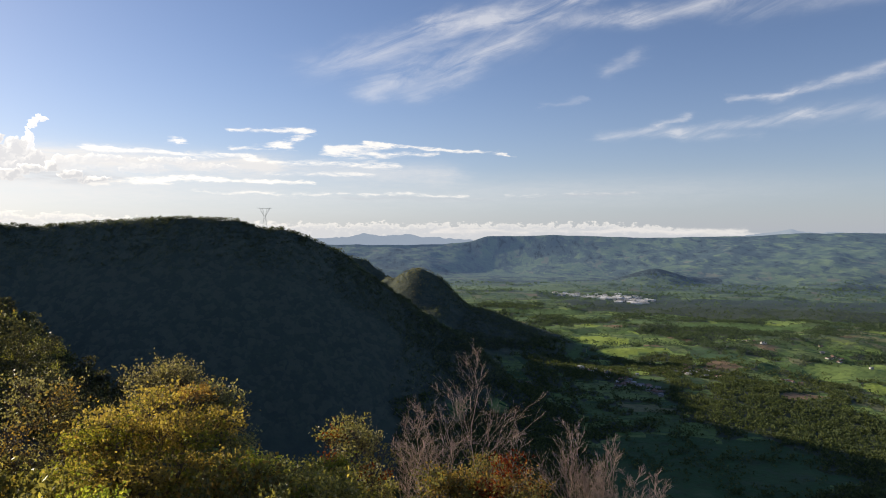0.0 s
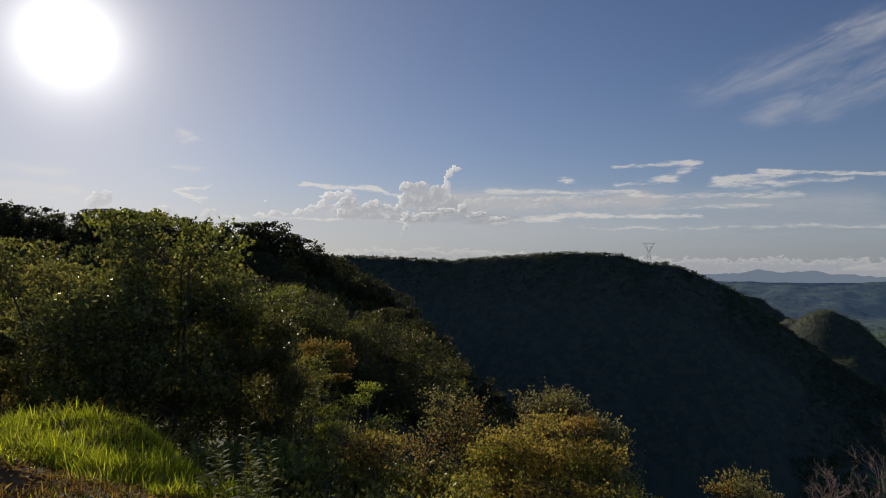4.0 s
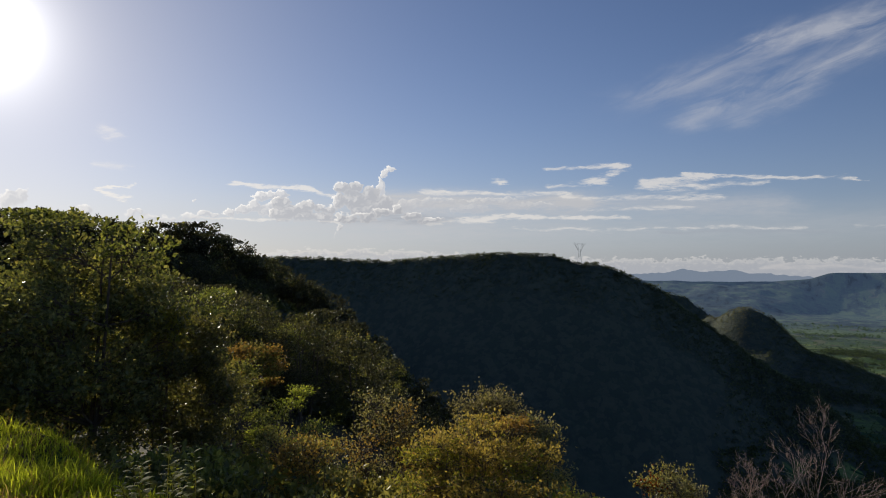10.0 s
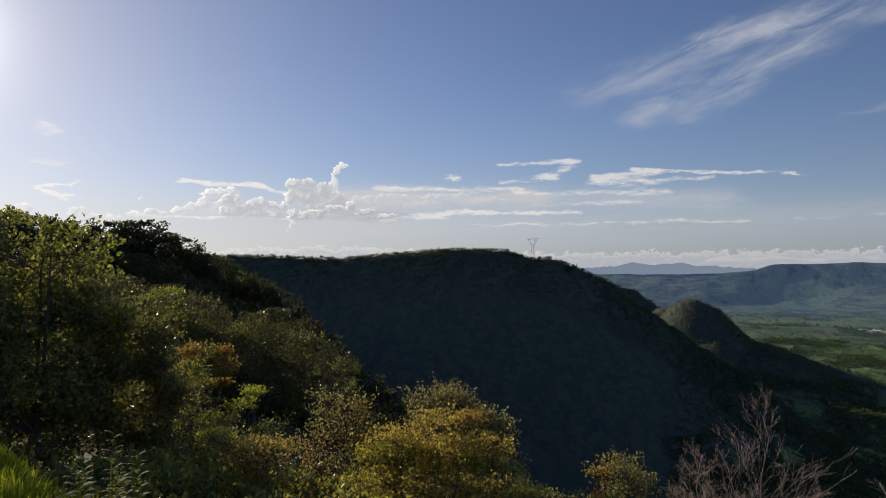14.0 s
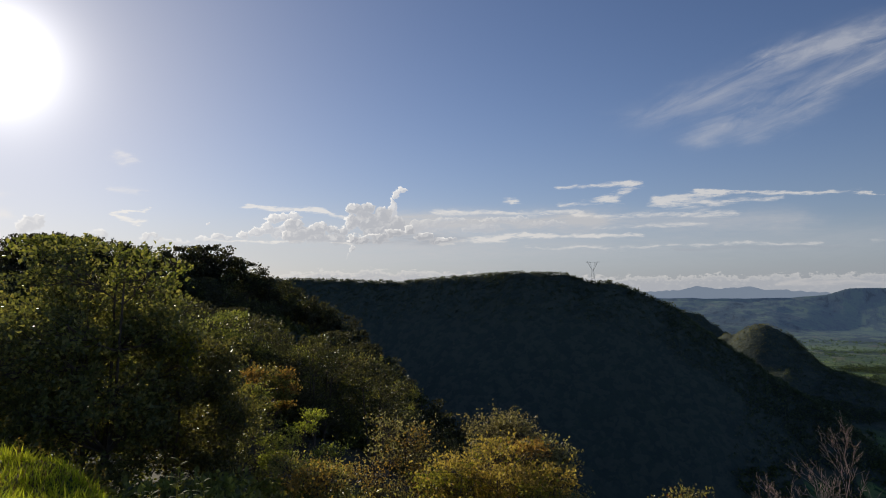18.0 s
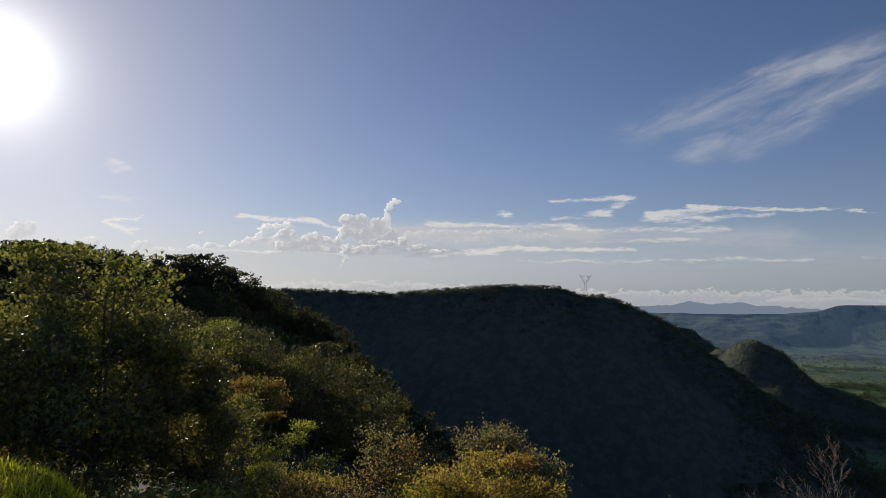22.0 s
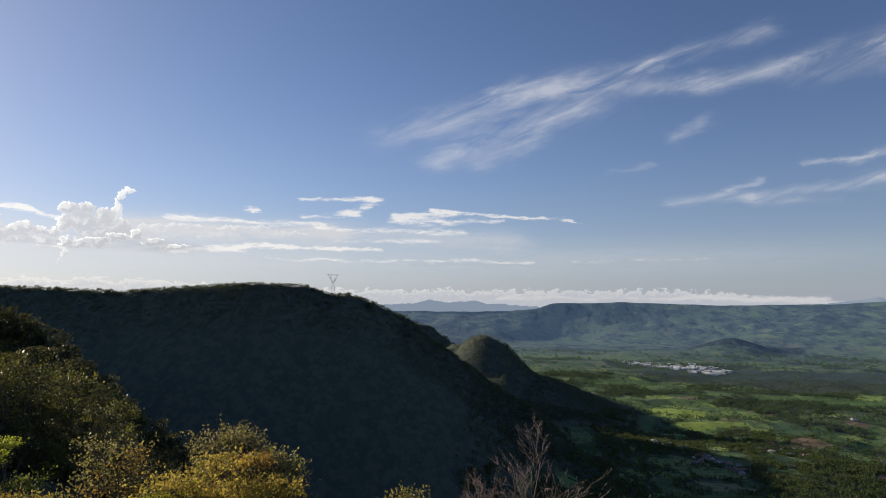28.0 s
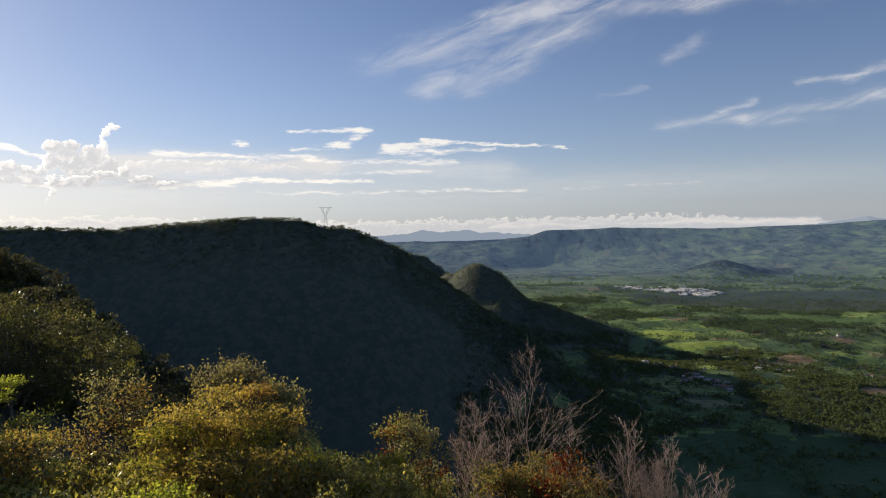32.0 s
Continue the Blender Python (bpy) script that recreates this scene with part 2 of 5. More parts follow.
        cover = N.m("MULTIPLY", N.m("MULTIPLY", N.step(here, -0.05, 0.13), strength), N.step(el, *base))
        bright = N.mix(near_sun, (white, white * 0.99, white * 0.97), (22.0, 20.6, 18.6))
        shade = N.mix(near_sun, (5.7 * grey, 6.0 * grey, 6.7 * grey), (9.6 * grey, 9.6 * grey, 9.8 * grey))
        col = N.mix(cover, col, N.mix(lit, shade, bright))

    pile(((58.4, 4.92, 0.79, 0.7), (57.8, 5.12, 0.57, 0.61), (58.8, 4.66, 0.54, 0.53), (54.4, 4.0, 0.61, 0.55), (53.8, 4.19, 0.54, 0.52), (50.6, 4.12, 0.49, 0.44), (50.0, 4.32, 0.37, 0.3), (49.5, 3.8, 1.0, 0.31), (48.1, 3.79, 1.01, 0.27), (46.1, 5.33, 0.3, 0.16)), 0.7, (3.0, 4.0), grey=1.1)
    pile(((30.4, 8.34, 0.43, 0.28), (30.9, 7.86, 0.40, 0.57), (31.2, 7.01, 0.40, 0.71), (31.3, 6.2, 0.62, 0.57)), 0.95, (4.5, 6.0), grey=1.25)
    pile(((34.5, 6.6, 0.76, 0.66), (33.4, 6.71, 0.86, 0.56), (34.7, 5.56, 0.66, 0.85), (33.4, 5.67, 1.33, 1.04), (32.1, 6.15, 1.04, 0.85), (32.5, 4.87, 1.9, 0.85), (31.1, 5.35, 1.43, 0.85)), 0.92, (3.6, 4.6))
    pile(((41.0, 5.78, 0.64, 0.46), (40.2, 5.94, 0.64, 0.46), (41.4, 4.99, 0.82, 0.6), (42.4, 4.64, 0.72, 0.46), (43.4, 4.35, 0.62, 0.36), (39.3, 5.96, 0.73, 0.46), (40.5, 4.63, 0.83, 0.65), (44.6, 4.14, 0.62, 0.32), (45.4, 4.3, 0.61, 0.37), (46.4, 3.96, 0.86, 0.32)), 0.85, (3.4, 4.4), grey=1.15)
    pile(((39.7, 5.3, 0.74, 0.69), (39.1, 5.31, 0.55, 0.42), (38.4, 4.76, 0.74, 0.56), (37.6, 5.05, 0.65, 0.61), (37.1, 5.15, 0.47, 0.57), (36.2, 4.84, 0.84, 0.51), (35.4, 4.75, 0.56, 0.47), (39.3, 4.37, 1.38, 0.75), (37.5, 4.21, 1.63, 0.66), (36.1, 4.13, 1.17, 0.52)), 0.9, (3.3, 4.3))
    pile(((29.3, 5.2, 0.9, 0.62), (27.9, 5.3, 1.9, 0.70), (26.1, 5.55, 1.9, 0.45), (23.9, 5.0, 2.2, 0.50), (21.7, 5.65, 2.6, 0.34), (18.5, 5.3, 2.4, 0.34)), 0.5, (4.0, 5.0), white=9.5, grey=1.12)
    pile(((34.6, 4.24, 0.52, 0.42), (33.8, 4.15, 0.76, 0.47), (32.4, 4.25, 1.04, 0.53), (31.1, 4.64, 0.86, 0.52), (29.8, 4.88, 0.67, 0.48), (28.6, 4.31, 1.04, 0.43), (27.0, 4.03, 1.52, 0.28), (34.6, 3.39, 0.30, 0.40), (35.1, 2.73, 0.22, 0.40)), 0.9, (2.2, 3.9), grey=0.92)

    # the low bank of cloud lying on the horizon: one long layer with a heaped top
    billow = N.noise(N.xyz(N.m("MULTIPLY", az, 1.5), N.m("MULTIPLY", el, 2.6), 7.0), 1.0, 5.0, 0.6)
    hump = N.noise(N.xyz(N.m("MULTIPLY", az, 0.5), 0.0, 9.0), 1.0, 6.0, 0.66)
    crown_line = N.m("ADD", N.m("ADD", 0.10, N.m("MULTIPLY", hump, 1.5)), N.m("MULTIPLY", N.m("SUBTRACT", billow, 0.5), 1.7))
    crown_line = N.m("ADD", crown_line, lump(az, el, 33.0, 1.0, 11.0, 3.0, 0.7))
    deep = N.m("SUBTRACT", N.m("MULTIPLY", crown_line, N.step(az, -27.0, -12.0)), el)
    rim_lit = N.m("ADD", N.m("MULTIPLY", N.step(deep, 0.5, 0.04), 0.75), N.m("MULTIPLY", N.step(billow, 0.48, 0.72), 0.4), clamp=True)
    bank = N.mix(rim_lit, N.mix(near_sun, (5.9, 6.2, 6.8), (10.4, 10.2, 10.2)), N.mix(near_sun, (8.7, 8.6, 8.5), (18.5, 17.3, 15.6)))
    col = N.mix(N.m("MULTIPLY", N.step(deep, -0.05, 0.18), 0.68), col, bank)
    col = N.mix(N.m("MULTIPLY", streak(1.0, 0.22, -24.0, 0.15, 0.16, 0.9), N.step(lay, 0.25, 0.6)), col, N.mix(near_sun, (7.2, 7.2, 7.4), (13.0, 12.0, 11.0)))
    col = N.mix(N.m("MULTIPLY", N.m("EXPONENT", N.m("DIVIDE", ang, -13.0)), 0.75), col, (6.6, 6.3, 6.2))
    # the blaze of the sun and the aureole round it
    glare = N.m("MINIMUM", plus([N.m("MULTIPLY", N.m("EXPONENT", N.m("DIVIDE", ang, -1.75)), 58.0), N.m("MULTIPLY", N.m("EXPONENT", N.m("DIVIDE", ang, -10.0)), 3.4)]), 45.0)
    col = N.mix(1.0, col, N.xyz(glare, N.m("MULTIPLY", glare, 0.97), N.m("MULTIPLY", glare, 0.95)), "ADD")
    bg = N.add("ShaderNodeBackground", {"Color": col, "Strength": 0.1})
    N.add("ShaderNodeOutputWorld", {0: bg.outputs[0]})


SKY_TINT = (0.95, 0.97, 1.17)
build_world()


# ---- materials ----
def material(name):
    mat = bpy.data.materials.new(name)
    mat.use_nodes = True
    return mat, Nodes(mat.node_tree)


def finish(N, shader, disp=None):
    out = N.add("ShaderNodeOutputMaterial", {0: shader})
    return out


def leaf_material(name, dark, mid, light, trans=0.5, rough=0.7, gloss=0.05):
    mat, N = material(name)
    rnd = N.add("ShaderNodeNewGeometry").outputs["Random Per Island"]
    obr = N.add("ShaderNodeObjectInfo").outputs["Random"]
    pos = N.add("ShaderNodeTexCoord").outputs["Object"]
    patch = N.noise(pos, 0.9, 3.0)
    c = N.mix(N.step(rnd, 0.0, 0.7), dark, mid)
    c = N.mix(N.m("MULTIPLY", N.step(N.m("ADD", rnd, N.m("MULTIPLY", patch, 0.8)), 0.9, 1.5), 1.0), c, light)
    hsv = N.add("ShaderNodeHueSaturation", {"Hue": N.m("ADD", 0.485, N.m("MULTIPLY", obr, 0.03)), "Saturation": 1.0, "Value": N.m("ADD", 0.8, N.m("MULTIPLY", obr, 0.4)), "Color": c}).outputs[0]
    p = N.add("ShaderNodeBsdfPrincipled", {"Base Color": hsv, "Roughness": rough, "Specular IOR Level": gloss})
    tl = N.add("ShaderNodeBsdfTranslucent", {"Color": N.mix(1.0, hsv, (1.6, 1.55, 0.8), "MULTIPLY")})
    sh = N.add("ShaderNodeMixShader", {0: trans, 1: p.outputs[0], 2: tl.outputs[0]})
    finish(N, sh.outputs[0])
    return mat


def bark_material(name, a, b, scale=14.0):
    mat, N = material(name)
    pos = N.add("ShaderNodeTexCoord").outputs["Object"]
    v = N.add("ShaderNodeVectorMath", {0: pos, 1: (1.0, 1.0, 0.25)}, operation="MULTIPLY").outputs[0]
    n = N.noise(v, scale, 6.0, 0.65)
    big = N.noise(pos, 1.7, 3.0)
    c = N.mix(N.step(N.m("ADD", n, N.m("MULTIPLY", big, 0.5)), 0.5, 1.0), a, b)
    bump = N.add("ShaderNodeBump", {"Strength": 0.6, "Distance": 0.02, "Height": n}).outputs[0]
    p = N.add("ShaderNodeBsdfPrincipled", {"Base Color": c, "Roughness": 0.85, "Normal": bump})
    finish(N, p.outputs[0])
    return mat


def plain_material(name, a, b, scale=2.0, rough=0.7, metal=0.0):
    mat, N = material(name)
    pos = N.add("ShaderNodeTexCoord").outputs["Object"]
    rnd = N.add("ShaderNodeObjectInfo").outputs["Random"]
    n = N.noise(pos, scale, 5.0, 0.6)
    c = N.mix(N.step(N.m("ADD", n, N.m("MULTIPLY", N.m("SUBTRACT", rnd, 0.5), 0.6)), 0.3, 0.8), a, b)
    p = N.add("ShaderNodeBsdfPrincipled", {"Base Color": c, "Roughness": rough, "Metallic": metal})
    finish(N, p.outputs[0])
    return mat


def ground_material(name="ground", far=False):
    """Forest on the slopes, a patchwork of fields with hedges on the valley floor, soil and litter near by."""
    mat, N = material(name)
    pos = N.add("ShaderNodeNewGeometry").outputs["Position"]
    sep = N.add("ShaderNodeSeparateXYZ", {0: pos})
    x, y, z = sep.outputs
    flat = N.xyz(x, y, 0.0)
    dist = N.add("ShaderNodeVectorMath", {0: flat}, operation="LENGTH").outputs["Value"]
    trees = N.add("ShaderNodeAttribute", attribute_name="trees").outputs["Fac"]
    crop = N.add("ShaderNodeAttribute", attribute_name="crop").outputs["Fac"]
    grain = N.noise(flat, 0.05, 6.0, 0.62)
    fine = N.noise(flat, 0.6, 5.0, 0.6)
    tint = N.add("ShaderNodeValToRGB", {0: crop})
    ramp = tint.color_ramp
    ramp.interpolation = "CONSTANT"
    for k, (at, c) in enumerate(((0.0, (0.23, 0.14, 0.09)), (0.07, (0.20, 0.185, 0.095)), (0.16, (0.090, 0.135, 0.048)), (0.28, (0.060, 0.105, 0.050)), (0.36, (0.135, 0.185, 0.058)), (0.48, (0.048, 0.088, 0.036)),
                                 (0.58, (0.165, 0.205, 0.072)), (0.70, (0.105, 0.160, 0.050)), (0.82, (0.200, 0.255, 0.072)), (0.92, (0.250, 0.295, 0.062)))):
        e = ramp.elements[k] if k < 2 else ramp.elements.new(at)
        e.position, e.color = at, (*c, 1.0)
    rows = N.noise(N.add("ShaderNodeMapping", {"Vector": flat, "Rotation": (0.0, 0.0, 0.6), "Scale": (0.02, 0.22, 1.0)}).outputs[0], 1.0, 4.0)
    field = N.mix(N.m("MULTIPLY", N.step(N.m("ADD", grain, N.m("MULTIPLY", N.m("SUBTRACT", rows, 0.5), 0.5)), 0.45, 0.75), 0.5), N.mix(1.0, tint.outputs[0], (1.08, 1.18, 1.15), "MULTIPLY"), (0.058, 0.080, 0.030))
    wood = N.mix(N.step(grain, 0.35, 0.65), (0.066, 0.083, 0.066), (0.082, 0.101, 0.074))
    wood = N.mix(N.m("MULTIPLY", N.step(fine, 0.45, 0.75), 0.5), wood, (0.080, 0.092, 0.038))
    spot = N.m("MULTIPLY", N.step(N.noise(flat, 0.028, 9.0, 0.72, warp=0.4), 0.52, 0.62), N.step(crop, 0.95, 0.6))
    field = N.mix(N.m("MULTIPLY", spot, 0.45), field, wood)
    lone = N.m("MULTIPLY", N.step(N.noise(flat, 0.085, 4.0, 0.6), 0.56, 0.62), N.step(crop, 0.99, 0.85))
    field = N.mix(N.m("MULTIPLY", lone, 0.65), field, (0.050, 0.070, 0.034))
    pale = N.step(N.noise(flat, 0.011, 8.0, 0.7), 0.55, 0.68)
    field = N.mix(N.m("MULTIPLY", pale, 0.22), field, (0.17, 0.175, 0.085))
    # towards the tableland fields and woods turn blue-green: haze put into their colour
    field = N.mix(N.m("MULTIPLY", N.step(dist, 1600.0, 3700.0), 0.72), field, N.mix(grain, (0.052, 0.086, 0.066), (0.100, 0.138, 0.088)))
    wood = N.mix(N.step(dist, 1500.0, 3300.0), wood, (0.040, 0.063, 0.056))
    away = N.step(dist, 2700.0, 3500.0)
    belts = N.noise(N.add("ShaderNodeMapping", {"Vector": flat, "Scale": (0.030, 0.011, 1.0)}).outputs[0], 1.0, 7.0, 0.78)
    trees = N.m("ADD", trees, N.m("MULTIPLY", away, N.m("MULTIPLY", N.m("SUBTRACT", belts, 0.5), 2.2)))
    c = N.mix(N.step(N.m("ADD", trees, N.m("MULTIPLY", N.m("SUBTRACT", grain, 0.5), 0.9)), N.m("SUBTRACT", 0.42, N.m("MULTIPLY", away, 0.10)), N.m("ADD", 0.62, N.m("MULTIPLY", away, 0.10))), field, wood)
    pine = N.m("MULTIPLY", away, N.step(trees, 0.90, 0.98))
    c = N.mix(pine, c, (0.018, 0.029, 0.030))
    # hillsides are wooded
    hill = N.m("MULTIPLY", N.step(N.m("ADD", z, N.m("MULTIPLY", grain, 30.0)), -232.0, -212.0), N.step(dist, 3600.0, 3300.0))
    c = N.mix(hill, c, wood)
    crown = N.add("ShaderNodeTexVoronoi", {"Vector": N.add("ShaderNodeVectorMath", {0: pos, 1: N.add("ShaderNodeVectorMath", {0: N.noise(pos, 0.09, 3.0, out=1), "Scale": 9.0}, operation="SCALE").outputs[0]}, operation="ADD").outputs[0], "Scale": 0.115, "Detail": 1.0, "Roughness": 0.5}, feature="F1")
    # gaps between the crowns darkened: their shade is put into the colour
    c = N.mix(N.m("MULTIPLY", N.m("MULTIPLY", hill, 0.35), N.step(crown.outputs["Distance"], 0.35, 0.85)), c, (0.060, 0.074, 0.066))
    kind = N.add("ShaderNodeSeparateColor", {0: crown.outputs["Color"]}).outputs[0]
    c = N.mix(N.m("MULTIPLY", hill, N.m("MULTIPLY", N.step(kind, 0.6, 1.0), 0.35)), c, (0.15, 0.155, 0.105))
    # soil, straw and moss at the lookout
    soil = N.mix(N.step(fine, 0.3, 0.7), (0.13, 0.062, 0.030), (0.27, 0.145, 0.075))
    soil = N.mix(N.step(N.noise(pos, 9.0, 6.0, 0.65), 0.5, 0.7), soil, (0.24, 0.17, 0.085))
    soil = N.mix(N.step(N.noise(pos, 1.3, 4.0), 0.52, 0.66), soil, (0.07, 0.10, 0.025))
    c = N.mix(N.step(dist, 90.0, 30.0), c, (0.050, 0.045, 0.022))
    c = N.mix(N.step(dist, 9.8, 7.6), c, soil)
    height = N.m("ADD", N.m("ADD", N.m("MULTIPLY", N.noise(flat, 0.12, 4.0, 0.6), 5.0), N.m("MULTIPLY", N.m("MULTIPLY", crown.outputs["Distance"], hill), -1.3)), N.m("MULTIPLY", N.noise(pos, 7.0, 5.0), 0.03))
    bump = N.add("ShaderNodeBump", {"Strength": 0.5, "Distance": 1.0, "Height": height}).outputs[0]
    p = N.add("ShaderNodeBsdfPrincipled", {"Base Color": c, "Roughness": 0.9, "Specular IOR Level": 0.15, "Normal": bump})
    # haze put into the far land's emission, growing with distance, less over pine
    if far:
        p.inputs["Emission Color"].default_value = HAZE_GLOW
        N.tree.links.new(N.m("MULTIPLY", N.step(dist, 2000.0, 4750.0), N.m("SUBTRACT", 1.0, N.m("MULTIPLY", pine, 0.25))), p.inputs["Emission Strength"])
    finish(N, p.outputs[0])
    return mat


def mountain_material():
    """Bare far-off slopes; the lit hazy air before them is put into their own emission."""
    mat, N = material("far_mountains")
    pos = N.add("ShaderNodeNewGeometry").outputs["Position"]
    c = N.mix(N.noise(pos, 0.012, 6.0, 0.65), (0.05, 0.07, 0.08), (0.12, 0.13, 0.12))
    p = N.add("ShaderNodeBsdfPrincipled", {"Base Color": c, "Roughness": 0.95, "Emission Color": (0.265, 0.32, 0.405, 1.0), "Emission Strength": 1.0})
    finish(N, p.outputs[0])
    return mat


MAT_MOUNTAINS = mountain_material()
HAZE_GLOW = (0.047, 0.073, 0.122, 1.0)
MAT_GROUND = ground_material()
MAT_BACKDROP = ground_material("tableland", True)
LEAF_DARK = leaf_material("leaf_dark_green", (0.056, 0.062, 0.022), (0.094, 0.100, 0.034), (0.20, 0.19, 0.06), 0.32, 0.42, 0.45)
LEAF_EVER = leaf_material("leaf_evergreen", (0.090, 0.098, 0.036), (0.150, 0.152, 0.056), (0.28, 0.255, 0.092), 0.40, 0.42, 0.45)
# darker leaf for the spur: the trees' shade is put into its colour
LEAF_OAK_SHADE = leaf_material("leaf_oak_shade", (0.056, 0.056, 0.034), (0.078, 0.076, 0.044), (0.12, 0.112, 0.058), 0.28, 0.55, 0.2)
LEAF_GREEN = leaf_material("leaf_green", (0.11, 0.125, 0.036), (0.18, 0.19, 0.052), (0.30, 0.28, 0.08), 0.42, 0.46, 0.35)
LEAF_LIME = leaf_material("leaf_lime", (0.16, 0.18, 0.036), (0.25, 0.265, 0.048), (0.35, 0.34, 0.065), 0.5, 0.5, 0.25)
LEAF_YELLOW = leaf_material("leaf_yellow", (0.30, 0.25, 0.072), (0.44, 0.36, 0.105), (0.54, 0.45, 0.14), 0.52, 0.5, 0.25)
LEAF_OCHRE = leaf_material("leaf_ochre", (0.19, 0.13, 0.048), (0.32, 0.215, 0.068), (0.42, 0.275, 0.09), 0.48, 0.5, 0.25)
LEAF_RED = leaf_material("leaf_red", (0.12, 0.026, 0.014), (0.24, 0.065, 0.024), (0.28, 0.12, 0.035), 0.42)
LEAF_OLIVE = leaf_material("leaf_olive", (0.14, 0.135, 0.052), (0.23, 0.212, 0.076), (0.33, 0.29, 0.115), 0.42, 0.45, 0.35)
LEAF_GREY = leaf_material("leaf_grey_green", (0.15, 0.142, 0.078), (0.24, 0.222, 0.115), (0.35, 0.315, 0.17), 0.46, 0.45, 0.35)
LEAF_WEED = leaf_material("leaf_weed", (0.1, 0.125, 0.03), (0.17, 0.2, 0.045), (0.26, 0.28, 0.06), 0.5, 0.65, 0.06)
GRASS = leaf_material("grass_blade", (0.21, 0.24, 0.024), (0.35, 0.375, 0.038), (0.47, 0.47, 0.062), 0.6, 0.7, 0.05)
STRAW = leaf_material("dry_straw", (0.18, 0.11, 0.05), (0.32, 0.21, 0.095), (0.42, 0.29, 0.14), 0.5, 0.7, 0.05)
FAR_WOOD = leaf_material("far_wood", (0.078, 0.095, 0.064), (0.106, 0.124, 0.078), (0.15, 0.162, 0.092), 0.3, 0.7, 0.05)
FAR_SCRUB = leaf_material("far_scrub", (0.16, 0.165, 0.08), (0.23, 0.225, 0.105), (0.30, 0.285, 0.14), 0.25, 0.7, 0.05)
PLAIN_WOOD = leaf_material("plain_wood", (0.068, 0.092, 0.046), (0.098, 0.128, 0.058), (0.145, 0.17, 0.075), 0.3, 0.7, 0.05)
# bluer copy of the plain's leaves: distance haze put into the colour
PLAIN_HAZED = leaf_material("plain_hazed_wood", (0.070, 0.106, 0.074), (0.096, 0.142, 0.092), (0.13, 0.18, 0.105), 0.3, 0.7, 0.05)
BARK = bark_material("bark_brown", (0.055, 0.040, 0.028), (0.15, 0.115, 0.085))
BARK_PALE = bark_material("bark_pale_dead", (0.27, 0.19, 0.145), (0.58, 0.45, 0.36))
STEEL = plain_material("galvanised_steel", (0.26, 0.27, 0.28), (0.36, 0.37, 0.38), 0.3, 0.5, 0.6)
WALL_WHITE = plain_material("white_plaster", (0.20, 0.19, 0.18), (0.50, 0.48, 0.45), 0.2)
WALL_TAN = plain_material("tan_plaster", (0.22, 0.18, 0.14), (0.40, 0.34, 0.28), 0.2)
TOWN_WHITE = plain_material("town_white", (0.50, 0.47, 0.44), (0.88, 0.86, 0.83), 0.05)
ROOF_GREY = plain_material("grey_sheet_roof", (0.16, 0.16, 0.17), (0.42, 0.42, 0.42), 0.15, 0.6)
ROOF_RED = plain_material("clay_tile_roof", (0.16, 0.085, 0.06), (0.26, 0.15, 0.105), 0.3)


# ---- the land ----
def place(az, d, el=None, z=None):
    """The point d metres out at azimuth az, at an elevation seen from the eye or at a height."""
    h = EYE + d * math.tan(radians(el)) if z is None else z
    return (-math.sin(radians(az)) * d, math.cos(radians(az)) * d, h)


def lattice(ix, iy, seed):
    n = (ix * 374761393 + iy * 668265263 + seed * 974634777) & 0x7FFFFFFF
    n = ((n ^ (n >> 13)) * 1274126177) & 0x7FFFFFFF
    return ((n ^ (n >> 16)) & 0xFFFF) / 65535.0


def value_noise(x, y, seed=0):
    ix, iy = np.floor(x).astype(np.int64), np.floor(y).astype(np.int64)
    fx, fy = x - ix, y - iy
    fx, fy = fx * fx * (3 - 2 * fx), fy * fy * (3 - 2 * fy)
    a, b = lattice(ix, iy, seed), lattice(ix + 1, iy, seed)
    c, d = lattice(ix, iy + 1, seed), lattice(ix + 1, iy + 1, seed)
    return (a + (b - a) * fx) * (1 - fy) + (c + (d - c) * fx) * fy - 0.5


def fbm(x, y, scale, octaves=4, seed=0, gain=0.5):
    out, amp = 0.0, 1.0
    for o in range(octaves):
        out = out + amp * value_noise(x / scale + 17.3 * o, y / scale - 9.1 * o, seed + o)
        amp, scale = amp * gain, scale * 0.5
    return out


VALLEY = -250.0
# crest lines: azimuth, distance, height; then the fall of their sides and the roundness of their top
MAIN_RIDGE = [place(*p) for p in ((75, 1500, 1.2), (60, 1450, 1.0), (42, 1350, 0.9), (37.7, 1290, 0.82), (34.2, 1250, 0.68), (30.5, 1220, 0.54), (26.6, 1180, 0.94), (23.5, 1150, 1.12), (21.0, 1120, 1.28), (17.0, 1100, 1.12),
                                  (14.8, 1090, 0.42), (13.4, 1090, 0.48), (11.5, 1090, -0.15), (9.1, 1090, -1.2), (6.75, 1090, -3.1), (5.3, 1090, -4.1), (3.9, 1090, -4.95), (1.5, 1080, -6.7), (-1.5, 1065, -8.6), (-4.5, 1050, -11.5), (-7, 1030, -14.2))]
BACK_RIDGE = [place(*p) for p in ((16, 1990, 0.0), (12, 1980, -0.8), (9.5, 1970, -1.7), (8.6, 1960, -1.82), (7.5, 1950, -1.85), (6.5, 1940, -2.15), (5.6, 1930, -2.8), (4.8, 1920, -3.5), (3.0, 1900, -5.2), (0, 1850, -6.6))]
